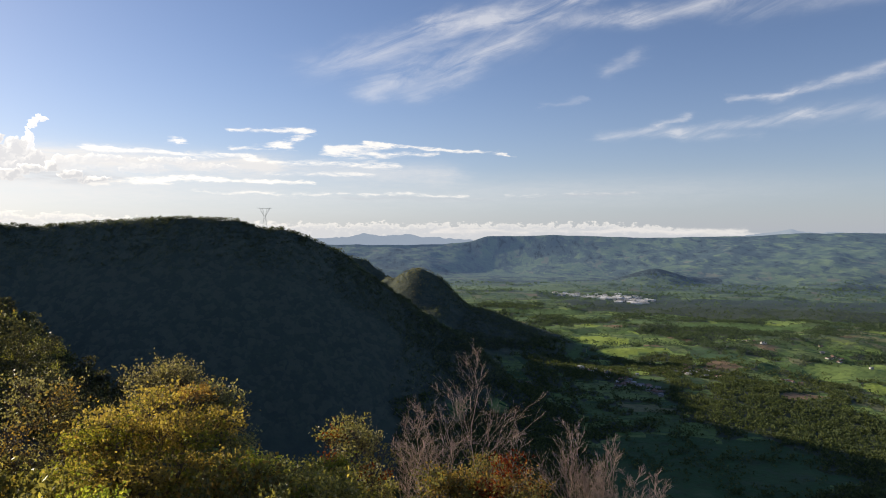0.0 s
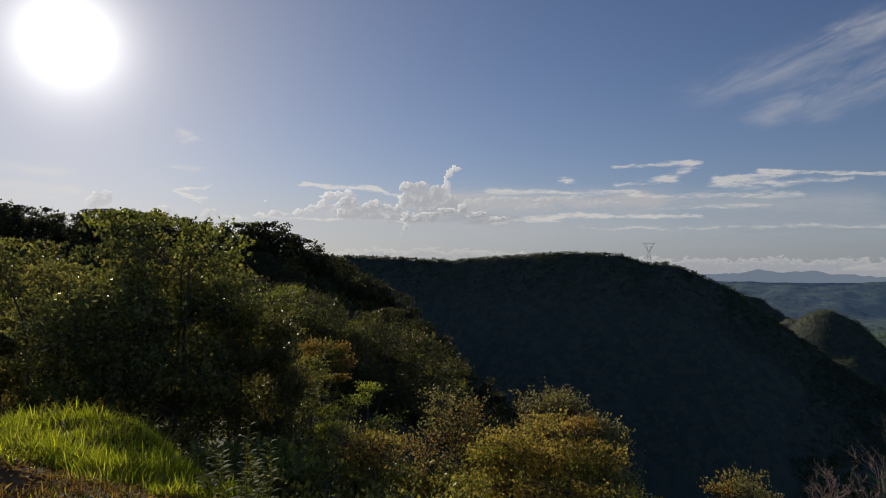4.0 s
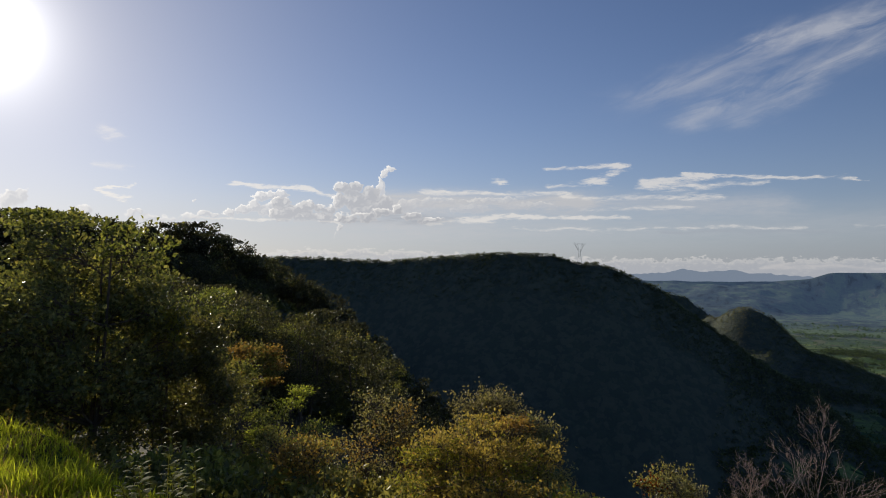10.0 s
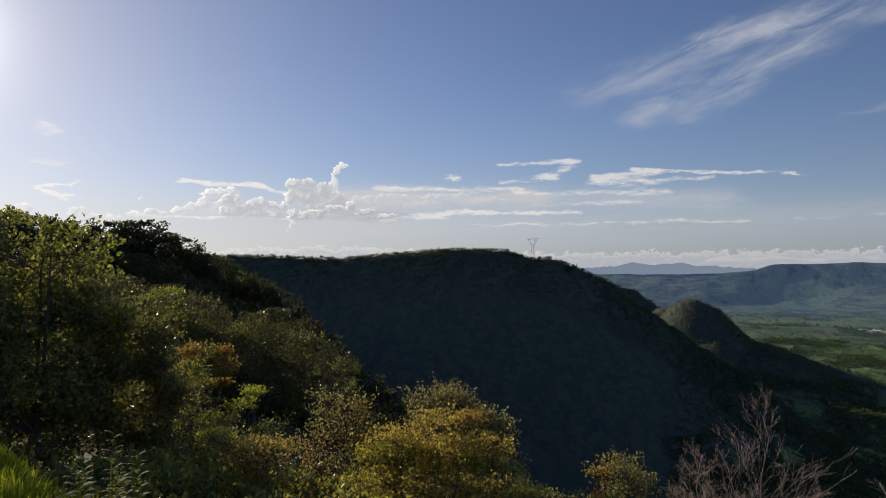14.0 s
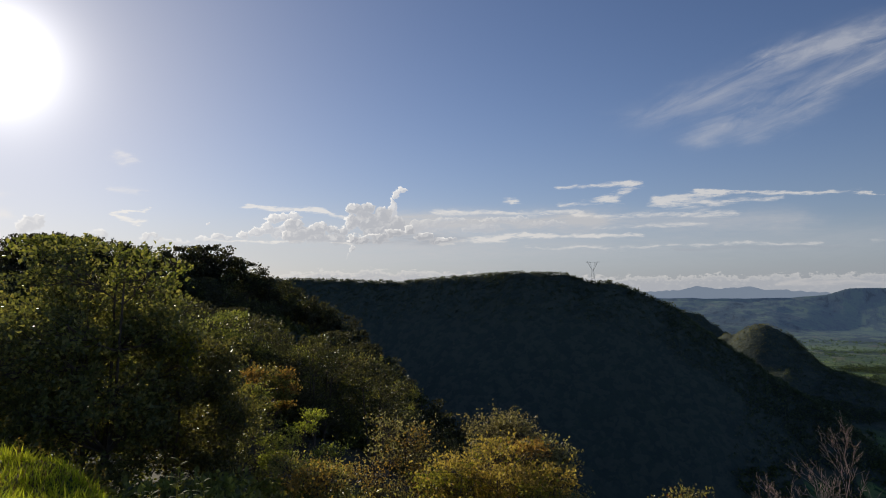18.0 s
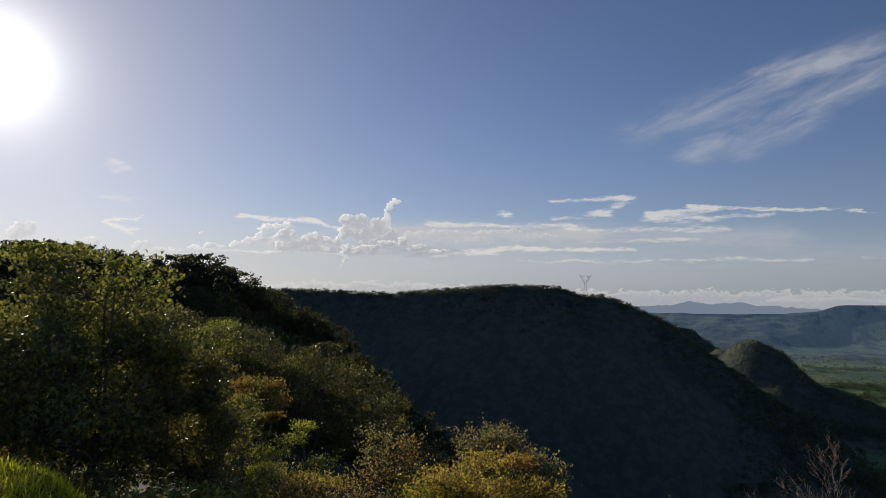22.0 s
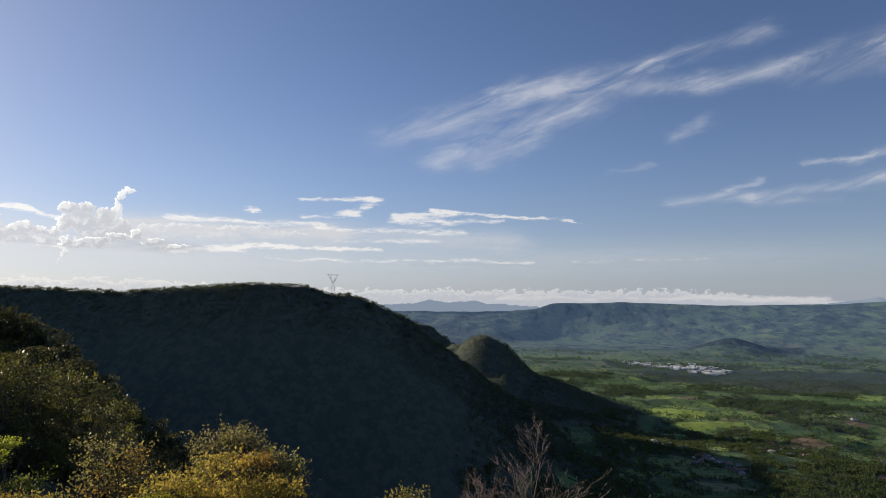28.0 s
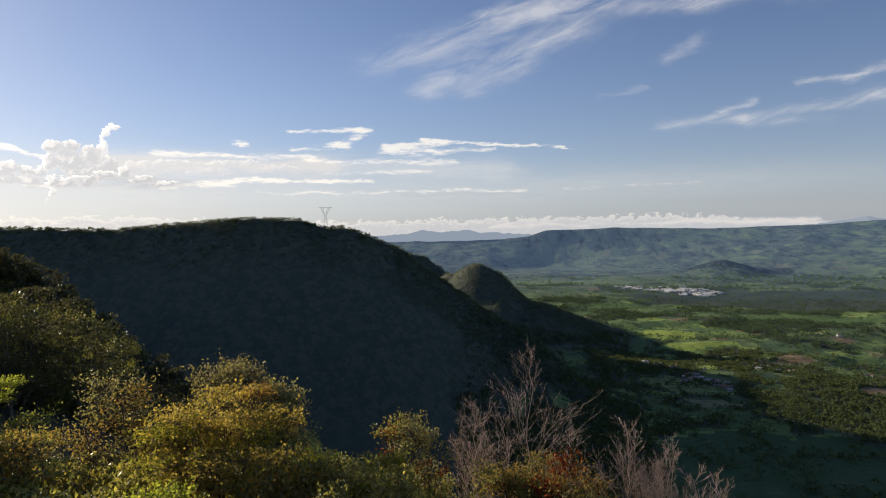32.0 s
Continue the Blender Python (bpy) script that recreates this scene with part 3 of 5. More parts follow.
KNOB = [place(*p) for p in ((6.2, 1610, -4.6), (5.2, 1602, -3.95), (4.6, 1597, -3.62), (4.0, 1590, -3.72), (3.5, 1582, -3.42), (3.0, 1572, -3.1), (2.4, 1562, -2.92), (1.8, 1556, -2.86), (1.2, 1552, -3.1), (0.6, 1550, -3.5), (-0.1, 1548, -4.3), (-1.0, 1545, -5.4))]
# unseen crest behind the main ridge, added to throw shadow across the valley
SHADE_CREST = [place(*p) for p in ((34, 1480, 0.2), (26.6, 1440, 0.4), (21, 1420, 0.75), (17, 1420, 0.6), (14.8, 1440, 0.0), (11.5, 1460, -0.5), (9.1, 1470, -1.68), (6.9, 1440, -4.1), (5.4, 1430, -5.4), (3.9, 1420, -6.5), (1.0, 1410, -7.4), (-2.0, 1390, -8.4), (-6.0, 1340, -10.6))]
NOSE = [place(*p) for p in ((-0.6, 1546, -5.1), (-2.2, 1535, -6.2), (-4, 1520, -6.95), (-6.5, 1490, -8.1), (-9.4, 1450, -9.3))]
SPUR = [place(*p) for p in ((100, 70, 1.0), (80, 100, 1.0), (64, 130, 0.9), (58, 138, 0.6), (50, 148, -0.1), (46.5, 150, -0.1), (42, 156, -1.6), (39.2, 156, -3.2), (35.4, 150, -5.8), (33.2, 146, -8.2),
                            (30.6, 140, -11.6), (28.0, 136, -15.0), (25.5, 132, -22.0))]
FAR_HILL = [place(*p) for p in ((-15.8, 3700, -3.25), (-17.3, 3700, -2.8), (-18.3, 3720, -3.15), (-21.5, 3780, -3.75))]


def crest(x, y, line, fall, top):
    best = np.full(x.shape, -1e9)
    for (ax, ay, az), (bx, by, bz) in zip(line, line[1:]):
        ux, uy = bx - ax, by - ay
        t = np.clip(((x - ax) * ux + (y - ay) * uy) / (ux * ux + uy * uy), 0, 1)
        d = np.hypot(x - ax - t * ux, y - ay - t * uy)
        best = np.maximum(best, az + t * (bz - az) - fall * (np.sqrt(d * d + top * top) - top))
    return best


def smax(a, b, k):
    h = np.clip(0.5 + 0.5 * (a - b) / k, 0, 1)
    return b + (a - b) * h + k * h * (1 - h)


def height(x, y):
    """The height of the land at x, y (arrays)."""
    x, y = np.asarray(x, float), np.asarray(y, float)
    d = np.hypot(x, y)
    az = np.degrees(np.arctan2(-x, y))
    rough = np.clip((d - 300) / 600, 0, 1)
    # the valley floor and the tableland beyond it
    z = VALLEY + rough * (fbm(x, y, 420, 4, 3) * 14 + np.clip((d - 900) / 500, 0, 1) * np.clip((3600 - d) / 800, 0, 1) * fbm(x, y, 170, 4, 77) * np.interp(d, (900, 1300, 1900, 2600), (10, 24, 17, 8)))
    rim = np.interp(az, (-60, -45, -36, -33, -30.7, -29, -27.5, -25, -24, -18, -4.4, -3.6, -2.4, 0, 4, 10, 20), (0, 0, 2, 4, 6, 4, 0, -10, -16, -19, -20, -22, -58, -74, -80, -70, -60))
    foot = np.interp(az, (-30, -20, -8, -4, 0, 10), (3500, 3750, 4080, 4250, 3900, 3700)) + 260 * fbm(x, y, 500, 3, 8)
    rise = np.clip((d - foot) / (4840 - foot), 0, 1)
    steep = np.interp(az, (-28, -20, -8, -3, 1), (1.0, 1.2, 2.2, 2.4, 1.3))
    hum = fbm(x, y, 300, 4, 21) * 55 + fbm(x, y, 120, 3, 25) * 34 - np.abs(fbm(x, y, 170, 3, 29)) * 45
    z = z + (rim - VALLEY + hum * np.clip(1.15 - rise, 0, 1) * np.clip(rise * 6, 0, 1)) * rise ** steep * (d > 3000)
    z = smax(z, crest(x, y, FAR_HILL, 0.32, 30.0), 10)
    gully = np.abs(fbm(x, y, 190, 4, 5)) * 46 + fbm(x, y, 60, 3, 6) * 9
    for line, fall, top, g in ((BACK_RIDGE, 1.1, 10.0, 0.3), (NOSE, 0.36, 30.0, 0.25), (SHADE_CREST, 1.3, 8.0, 0.1), (KNOB, 1.15, 9.0, 0.16), (MAIN_RIDGE, 1.0, 12.0, 0.35)):
        c = crest(x, y, line, fall, top)
        lower = np.clip((crest(x, y, line, 0.0, 1.0) - c) / 60, 0, 1)
        z = smax(z, c - lower * gully * g, 8)
    # the hill of the lookout and the spur beside it
    own = -0.40 * np.clip(d - 2.0, 0, 12) - np.interp(az, (14, 20, 25, 30, 36, 45), (0.50, 0.42, 0.32, 0.20, 0.12, 0.08)) * np.clip(d - 14, 0, None)
    away = np.clip((np.abs(az + 5) - 75) / 40, 0, 1)
    own = own * (1 - away) + away * np.clip(0.02 * d, 0, 6) - away * np.clip(d - 400, 0, 600) * 0.4
    own = own - np.clip((d - 30) / 80, 0, 1) * (1 - away) * np.abs(fbm(x, y, 60, 3, 11)) * 6
    z = smax(z, own, np.clip(d * 0.05, 0.02, 10))
    s = crest(x, y, SPUR, 0.62, 6.0)
    s = np.minimum(s, d * np.tan(np.radians(np.interp(az, (14, 20, 24, 26.8, 30.6, 35.4, 42, 60), (-45, -32, -22, -15.5, -11.2, -5.4, -1.2, 3)))))
    z = smax(z, s + fbm(x, y, 30, 3, 14) * 2, np.clip((d - 20) * 0.06, 0.02, 4))
    # the grassy ledge that the lookout stands on, and its broken edge
    edge = np.interp(az, (30, 42, 45, 48.6, 51.2, 53.3, 55.6, 59, 66, 80, 100), (2.0, 4.0, 5.6, 6.5, 7.1, 7.6, 8.3, 8.7, 9.0, 9.3, 9.6)) + 0.5 * fbm(x, y, 1.1, 3, 33)
    ledge = LEDGE - 0.008 * d + 0.35 * fbm(x, y, 2.6, 2, 35) * np.clip(d / 4, 0, 1) - 0.85 * np.sqrt(np.clip(d - edge, 0, None) ** 2 + 0.09) - np.clip((40 - az) / 12, 0, 1) * np.clip(d - 1.5, 0, None) * 0.8 - np.clip((az - 110) / 20, 0, 1) * 30
    z = smax(z, np.where(d < 30, ledge, -900.0), 0.12)
    z = z + np.clip(1 - d / 60, 0, 1) * (fbm(x, y, 1.3, 4, 31) * 0.16)
    return z


LEDGE = 0.13


def ground_at(x, y):
    return float(height(np.array([x]), np.array([y]))[0])


def cells(x, y, size, seed):
    """A jittered patchwork: for each point the number of its patch and its distance to the patch's edge."""
    gx, gy = x / size, y / size
    ix, iy = np.floor(gx).astype(np.int64), np.floor(gy).astype(np.int64)
    f1, f2, who = np.full(x.shape, 9.0), np.full(x.shape, 9.0), np.zeros(x.shape)
    for dx in (-1, 0, 1):
        for dy in (-1, 0, 1):
            cx, cy = ix + dx, iy + dy
            px, py = cx + 0.1 + 0.8 * lattice(cx, cy, seed), cy + 0.1 + 0.8 * lattice(cx, cy, seed + 1)
            q = np.hypot(gx - px, gy - py)
            nearer = q < f1
            f2 = np.where(nearer, f1, np.minimum(f2, q))
            who = np.where(nearer, lattice(cx, cy, seed + 2), who)
            f1 = np.where(nearer, q, f1)
    return who, (f2 - f1) * size


def oval(x, y, az, d, rx, ry, turn=0.0):
    """1 at the middle of an oval on the plan, 0 at its rim, below 0 outside."""
    cx, cy, _ = place(az, d, z=0)
    c, s = math.cos(radians(turn)), math.sin(radians(turn))
    u, v = (x - cx) * c + (y - cy) * s, -(x - cx) * s + (y - cy) * c
    return 1 - np.hypot(u / rx, v / ry)


def land_cover(x, y):
    """Tree cover and kind of crop, each 0 to 1."""
    x, y = np.asarray(x, float), np.asarray(y, float)
    wx, wy = x + 110 * fbm(x, y, 260, 3, 41), y + 110 * fbm(x, y, 260, 3, 47)
    who, edge = cells(wx * 0.85 + wy * 0.25, -wx * 0.3 + wy * 0.62, 46.0, 60)
    n = fbm(x, y * 0.7, 150, 5, 52, 0.7)
    d = np.hypot(x, y)
    wild = np.interp(d, (700, 1200, 1900, 2600, 4000), (0.14, 0.05, -0.05, -0.06, -0.04))
    trees = np.maximum(np.clip((n + wild) * 5 + 0.12, 0, 1), np.clip(1.2 - edge / 7, 0, 1) * np.clip(0.62 + 3 * fbm(x, y, 90, 3, 57), 0, 1))
    far = np.clip((d - 3000) / 500, 0, 1)
    trees = trees * (1 - far) + far * np.clip(0.52 + 1.1 * fbm(x, y * 0.6, 60, 4, 52, 0.8) + 0.7 * fbm(x, y, 420, 2, 58), 0, 0.86)
    crop = who.copy()
    blot = fbm(x, y, 70, 4, 63) * 0.5
    for az, dd, rx, ry, turn, kind in ((-12.5, 1640, 120, 75, -20, 0.97), (-15.5, 1500, 80, 50, -10, 0.93), (-31, 1480, 130, 70, 20, 0.90), (-24, 790, 190, 90, 30, 0.52), (-18, 830, 90, 60, 20, 0.5),
                                       (-28, 1190, 60, 22, 30, 0.02), (-4, 3200, 420, 170, 0, 0.86), (-22, 1980, 330, 70, -12, 0.80), (-10, 2250, 260, 70, -8, 0.72)):
        m = np.clip((oval(x, y, az, dd, rx, ry, turn) + blot) * 5, 0, 1)
        trees, crop = trees * (1 - m), np.where(m > 0.5, kind, crop)
    m = np.clip((oval(x, y, -25.5, 2560, 720, 360, -14) + blot * 0.5) * 8, 0, 1)
    crop, trees = np.where(m > 0.5, 0.30, crop), np.maximum(trees * (1 - m), m * 0.82)
    trees = np.where(oval(x, y, -18.2, 3710, 330, 150, -12) > 0.15, 1.0, trees)
    m = np.clip((oval(x, y, -31, 980, 150, 160, 0) + blot) * 5, 0, 1)
    return np.maximum(trees, m * 0.95), crop


def mesh_from(name, verts, faces, mats, smooth=True, pick=None):
    me = bpy.data.meshes.new(name)
    verts, faces = np.asarray(verts, np.float32), np.asarray(faces, np.int32)
    k = faces.shape[1]
    me.vertices.add(len(verts))
    me.vertices.foreach_set("co", verts.ravel())
    me.loops.add(faces.size)
    me.loops.foreach_set("vertex_index", faces.ravel())
    me.polygons.add(len(faces))
    me.polygons.foreach_set("loop_start", np.arange(0, faces.size, k, dtype=np.int32))
    me.polygons.foreach_set("loop_total", np.full(len(faces), k, np.int32))
    for m in mats if isinstance(mats, (list, tuple)) else [mats]:
        me.materials.append(m)
    if pick is not None:
        me.polygons.foreach_set("material_index", np.asarray(pick, np.int32))
    me.polygons.foreach_set("use_smooth", np.full(len(faces), smooth))
    me.update(calc_edges=True)
    return me


def sheet(name, azs, rs, mat):
    """A sheet of land between two radii round the lookout."""
    A, Rr = np.meshgrid(np.radians(azs), rs)
    X, Y = -np.sin(A) * Rr, np.cos(A) * Rr
    n, m = X.shape
    verts = np.stack([X, Y, height(X, Y)], 2).reshape(-1, 3)
    i, j = np.meshgrid(np.arange(n - 1), np.arange(m), indexing="ij")
    j2 = (j + 1) % m
    faces = np.stack([i * m + j, i * m + j2, (i + 1) * m + j2, (i + 1) * m + j], 2).reshape(-1, 4)
    me = mesh_from(name, verts, faces, mat)
    trees, crop = land_cover(verts[:, 0], verts[:, 1])
    for key, values in (("trees", trees), ("crop", crop)):
        me.attributes.new(key, "FLOAT", "POINT").data.foreach_set("value", values.astype(np.float32))
    return new(name, me)


def build_ground():
    azs = np.concatenate([np.arange(-180, -42, 4.0), np.arange(-42, 76, 0.25), np.arange(76, 180, 4.0)])
    rs = [0.01]
    while rs[-1] < 4930:
        rs.append(rs[-1] + max(0.12, min(0.024 * rs[-1], 18.0)))
    rs = np.array(rs)
    k = int(np.searchsorted(rs, HAZE_FROM))
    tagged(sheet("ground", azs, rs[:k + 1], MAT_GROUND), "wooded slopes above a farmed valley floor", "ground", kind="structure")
    tagged(sheet("backdrop", azs, rs[k:], MAT_BACKDROP), "far plain and tableland under the horizon, with blue haze glow", "tableland", kind="structure")


def build_mountains():
    """Pale blue mountains behind the tableland: a strip of land whose crest runs along the horizon."""
    for lo, hi, tops, label in ((-6.0, 30.0, ((-6, -1.2), (-3.4, -0.75), (-2.2, -0.5), (0, -0.42), (1.6, -0.3), (2.6, -0.12), (4, -0.1), (4.8, -0.26), (5.4, -0.24), (6.2, -0.1), (6.8, -0.02), (7.4, -0.18), (8.7, -0.36), (14, -0.2), (30, -0.3)), "pale blue serrated mountains on the horizon"),
                                (-45.0, -21.0, ((-45, 0.2), (-33, 0.05), (-29, 0.0), (-27.6, 0.2), (-26.6, 0.24), (-25.6, 0.1), (-24.4, -0.12), (-21, -0.6)), "pale blue mountains beyond the tableland's edge")):
        azs = np.arange(lo, hi, 0.12)
        A, rr = np.meshgrid(np.radians(azs), np.linspace(4850, 4945, 6))
        X, Y = -np.sin(A) * rr, np.cos(A) * rr
        up = (rr - 4850) / 95
        tops = np.array(tops)
        el = np.interp(np.degrees(A), tops[:, 0], tops[:, 1]) + 0.16 * fbm(np.degrees(A), np.zeros_like(A), 0.9, 4, 93, 0.6)
        Z = EYE + rr * np.tan(np.radians(el)) * up - (1 - up) * 130 + fbm(X, Y, 90, 3, 97) * 16 * up * (1 - up) * 4
        n, m = X.shape
        i, j = np.meshgrid(np.arange(n - 1), np.arange(m - 1), indexing="ij")
        f = np.stack([i * m + j, i * m + j + 1, (i + 1) * m + j + 1, (i + 1) * m + j], 2).reshape(-1, 4)
        tagged(new("backdrop", mesh_from("mountains", np.stack([X, Y, Z], 2).reshape(-1, 3), f, MAT_MOUNTAINS)), label, "mountains", kind="structure")


build_mountains()
# land beyond this distance carries the painted haze glow, far plain included
HAZE_FROM = 2450.0
build_ground()


# ---- plants ----
def thing(name, x, y, z, label, category, group="", kind="", turn=0.0, size=1.0):
    ob = new(name)
    ob.matrix_world = Matrix.LocRotScale((x, y, z), Euler((0, 0, radians(turn))), (size, size, size))
    return tagged(ob, label, category, group, kind)


def part(name, data, parent, label=""):
    """A mesh as one part under a thing or a part."""
    ob = new(name, data)
    ob.parent = parent
    return tagged(ob, label) if label else ob


def tubes(segs, sides=5):
    """Tapered tubes: rows of start, end, start radius, end radius."""
    s = np.array([(*a, *b, r, q) for a, b, r, q in segs], float)
    a, b, r, q = s[:, :3], s[:, 3:6], s[:, 6], s[:, 7]
    w = b - a
    w /= np.linalg.norm(w, axis=1, keepdims=True) + 1e-9
    u = np.cross(w, np.where(np.abs(w[:, 2:3]) < 0.9, (0.0, 0.0, 1.0), (1.0, 0.0, 0.0)))
    u /= np.linalg.norm(u, axis=1, keepdims=True) + 1e-9
    v = np.cross(w, u)
    th = np.arange(sides) * 2 * np.pi / sides
    ring = u[:, None] * np.cos(th)[None, :, None] + v[:, None] * np.sin(th)[None, :, None]
    verts = np.concatenate([a[:, None] + ring * r[:, None, None], b[:, None] + ring * q[:, None, None]], 1)
    base = np.arange(len(s))[:, None] * 2 * sides
    k = np.arange(sides)[None]
    k2 = (k + 1) % sides
    faces = np.stack([base + k, base + k2, base + k2 + sides, base + k + sides], 2).reshape(-1, 4)
    return verts.reshape(-1, 3), faces


def unit(rng, n):
    v = rng.normal(size=(n, 3))
    return v / (np.linalg.norm(v, axis=1, keepdims=True) + 1e-9)


def leaves(rng, at, length, width, spread, lift=0.2):
    """A folded blade at each place: four corners, bent along the rib."""
    n = len(at)
    d = unit(rng, n) + np.array((0, 0, lift)) + spread
    d /= np.linalg.norm(d, axis=1, keepdims=True) + 1e-9
    s = np.cross(d, unit(rng, n))
    s /= np.linalg.norm(s, axis=1, keepdims=True) + 1e-9
    up = np.cross(s, d)
    ln = length * rng.uniform(0.65, 1.25, (n, 1))
    wd = width * rng.uniform(0.7, 1.2, (n, 1))
    verts = np.stack([at, at + d * ln * 0.5 + s * wd + up * wd * 0.45, at + d * ln - up * wd * 0.3, at + d * ln * 0.5 - s * wd + up * wd * 0.45], 1)
    return verts.reshape(-1, 3), np.arange(4 * n).reshape(-1, 4)


def bend(a, b, sag, n):
    t = np.linspace(0, 1, n + 1)[:, None]
    mid = (a + b) / 2 + sag
    return (1 - t) ** 2 * a + 2 * t * (1 - t) * mid + t * t * b


def grow(seed, tall, wide, low=0.2, stems=1, lumps=9, tips=14, per_tip=22, leaf=(0.09, 0.032), cluster=0.22, flat=0.7, mats=(), odds=(), bark=None, bare=0.0, lean=0.0, twigs=True, spray=0.34, dome=0.85):
    """Branches and crown of a broad-leaved tree or shrub: limbs run to uneven lumps of foliage."""
    rng = np.random.default_rng(seed)
    segs, at, out, kinds = [], [], [], []
    mid, half = tall * (1 + low) / 2, tall * (1 - low) / 2
    r0 = 0.012 * tall + 0.012 * wide
    trunk = []
    for k in range(stems):
        a = rng.uniform(0, 2 * np.pi)
        reach = wide * (0.12 if stems == 1 else rng.uniform(0.2, 0.55))
        foot = np.array((math.cos(a), math.sin(a), 0)) * (0.0 if stems == 1 else 0.06 * wide)
        line = bend(foot, np.array((math.cos(a) * reach + lean * tall, math.sin(a) * reach, tall * rng.uniform(0.72, 0.88))), rng.normal(0, 0.05 * tall, 3) * (1, 1, 0), 7)
        line += rng.normal(0, 0.012 * tall, line.shape) * np.linspace(0, 1, 8)[:, None]
        rad = (r0 / math.sqrt(stems)) * np.linspace(1, 0.22, 8)
        segs += [(line[i], line[i + 1], rad[i], rad[i + 1]) for i in range(7)]
        trunk += [(p, r) for p, r in zip(line, rad)]
    n_stem = len(segs)
    pts = np.array([p for p, _ in trunk])
    rads = np.array([r for _, r in trunk])
    for k in range(lumps):
        g = unit(rng, 1)[0]
        c = np.array((lean * tall * 0.6, 0, mid)) + g * (wide, wide, half) * rng.uniform(0.35, 0.86)
        size = wide * rng.uniform(0.18, 0.42)
        cost = np.linalg.norm(pts - c, axis=1) + 3.0 * np.clip(pts[:, 2] - c[2] + 0.3 * size, 0, None)
        i = int(np.argmin(cost))
        limb = bend(pts[i], c, np.array((0, 0, -0.12 * size)) + rng.normal(0, 0.1 * size, 3), 5)
        lr = np.linspace(min(rads[i] * 0.7, r0 * 0.5), r0 * 0.10, 6)
        segs += [(limb[q], limb[q + 1], lr[q], lr[q + 1]) for q in range(5)]
        kind = rng.choice(len(mats), p=odds) if mats else 0
        for _ in range(tips):
            t = c + unit(rng, 1)[0] * (1, 1, flat) * size * rng.uniform(0.25, 1.0) ** 0.5
            t[2] = max(t[2], 0.04 * tall)
            j = 2 + int(rng.integers(0, 4))
            tw = bend(limb[j], t, rng.normal(0, 0.06 * size, 3) - (0, 0, 0.05 * size), 2)
            if twigs:
                segs += [(tw[0], tw[1], r0 * 0.09, r0 * 0.06), (tw[1], tw[2], r0 * 0.06, r0 * 0.025)]
            if rng.random() < bare:
                continue
            m = max(3, int(per_tip * rng.uniform(0.4, 1.5)))
            away = (t - (0, 0, mid * 0.6)) / (np.linalg.norm(t - (0, 0, mid * 0.6)) + 1e-6)
            rods = unit(rng, 3) * (1, 1, flat) + away * (0.9, 0.9, 0.5) + (0, 0, 0.1)
            rods = rods / (np.linalg.norm(rods, axis=1, keepdims=True) + 1e-9) * spray * rng.uniform(0.6, 1.3, (3, 1))
            which = rng.integers(0, 3, m)
            at.append(t + rods[which] * rng.uniform(0.0, 1.0, (m, 1)) + rng.normal(0, cluster * 0.22, (m, 3)) * (1, 1, flat))
            if twigs:
                segs += [(t, t + r * 0.95, r0 * 0.028, r0 * 0.012) for r in rods]
            out.append(rods[which] / (spray + 1e-9) * 0.7)
            kinds.append(np.where(rng.random(m) < 0.8, kind, rng.choice(len(mats), size=m, p=odds)))
    reach = np.quantile(np.concatenate(at)[:, 2], 0.92)

    def settle_top(p):
        """Scale to the height and round the top off into a dome."""
        z = p[:, 2] * (dome * tall / reach)
        over = np.clip(z - dome * tall, 0, None) / ((1 - dome) * tall)
        return np.column_stack([p[:, :2], np.minimum(z, dome * tall) + (1 - dome) * tall * 1.08 * np.tanh(over * 0.9)])

    wood = []
    for name, some in (("trunk", segs[:n_stem]), ("branchwork", segs[n_stem:])) if twigs else (("trunk", segs),):
        tv, tf = tubes(some, 7 if twigs and name == "trunk" else 4)
        tv = settle_top(tv)
        wood.append((name, mesh_from(name, tv, tf, bark)))
    at = [settle_top(q) for q in at]
    lv, lf = leaves(rng, np.concatenate(at), leaf[0], leaf[1], np.concatenate(out))
    return wood + [("crown", mesh_from("crown", lv, lf, list(mats), False, np.concatenate(kinds)))]


def plant(name, parts, x, y, z, label, category, group="", turn=0.0, size=1.0):
    ob = thing(name, x, y, z, label, category, group, turn=turn, size=size)
    for key, data in parts:
        part(key, data, ob)
    return ob


def stand(name, az, d, top, label, category, seed, wide, group="", sink=0.0, **shape):
    """A plant of its own at azimuth az, d metres out, whose top is seen at elevation top."""
    x, y, zt = place(az, d, top)
    z = ground_at(x, y) - 0.05
    return plant(name, grow(seed, zt - z, wide, **shape), x, y, z, label, category, group)


G_NEAR = "shrubs and small trees below the lookout"
fine = dict(leaf=(0.054, 0.0185), cluster=0.17, spray=0.3)
# the large evergreen beside the bank, and its neighbours
stand("evergreen_tree", 54.2, 17.0, 4.15, "large dense dark-green broad-leaved tree beside the grassy bank", "tree", 11, 2.15, low=0.04, stems=3, lumps=56, dome=0.86, tips=22, per_tip=25, leaf=(0.115, 0.042), cluster=0.34, spray=0.5,
      mats=(LEAF_EVER, LEAF_GREEN, LEAF_OLIVE), odds=(0.78, 0.14, 0.08), bark=BARK)
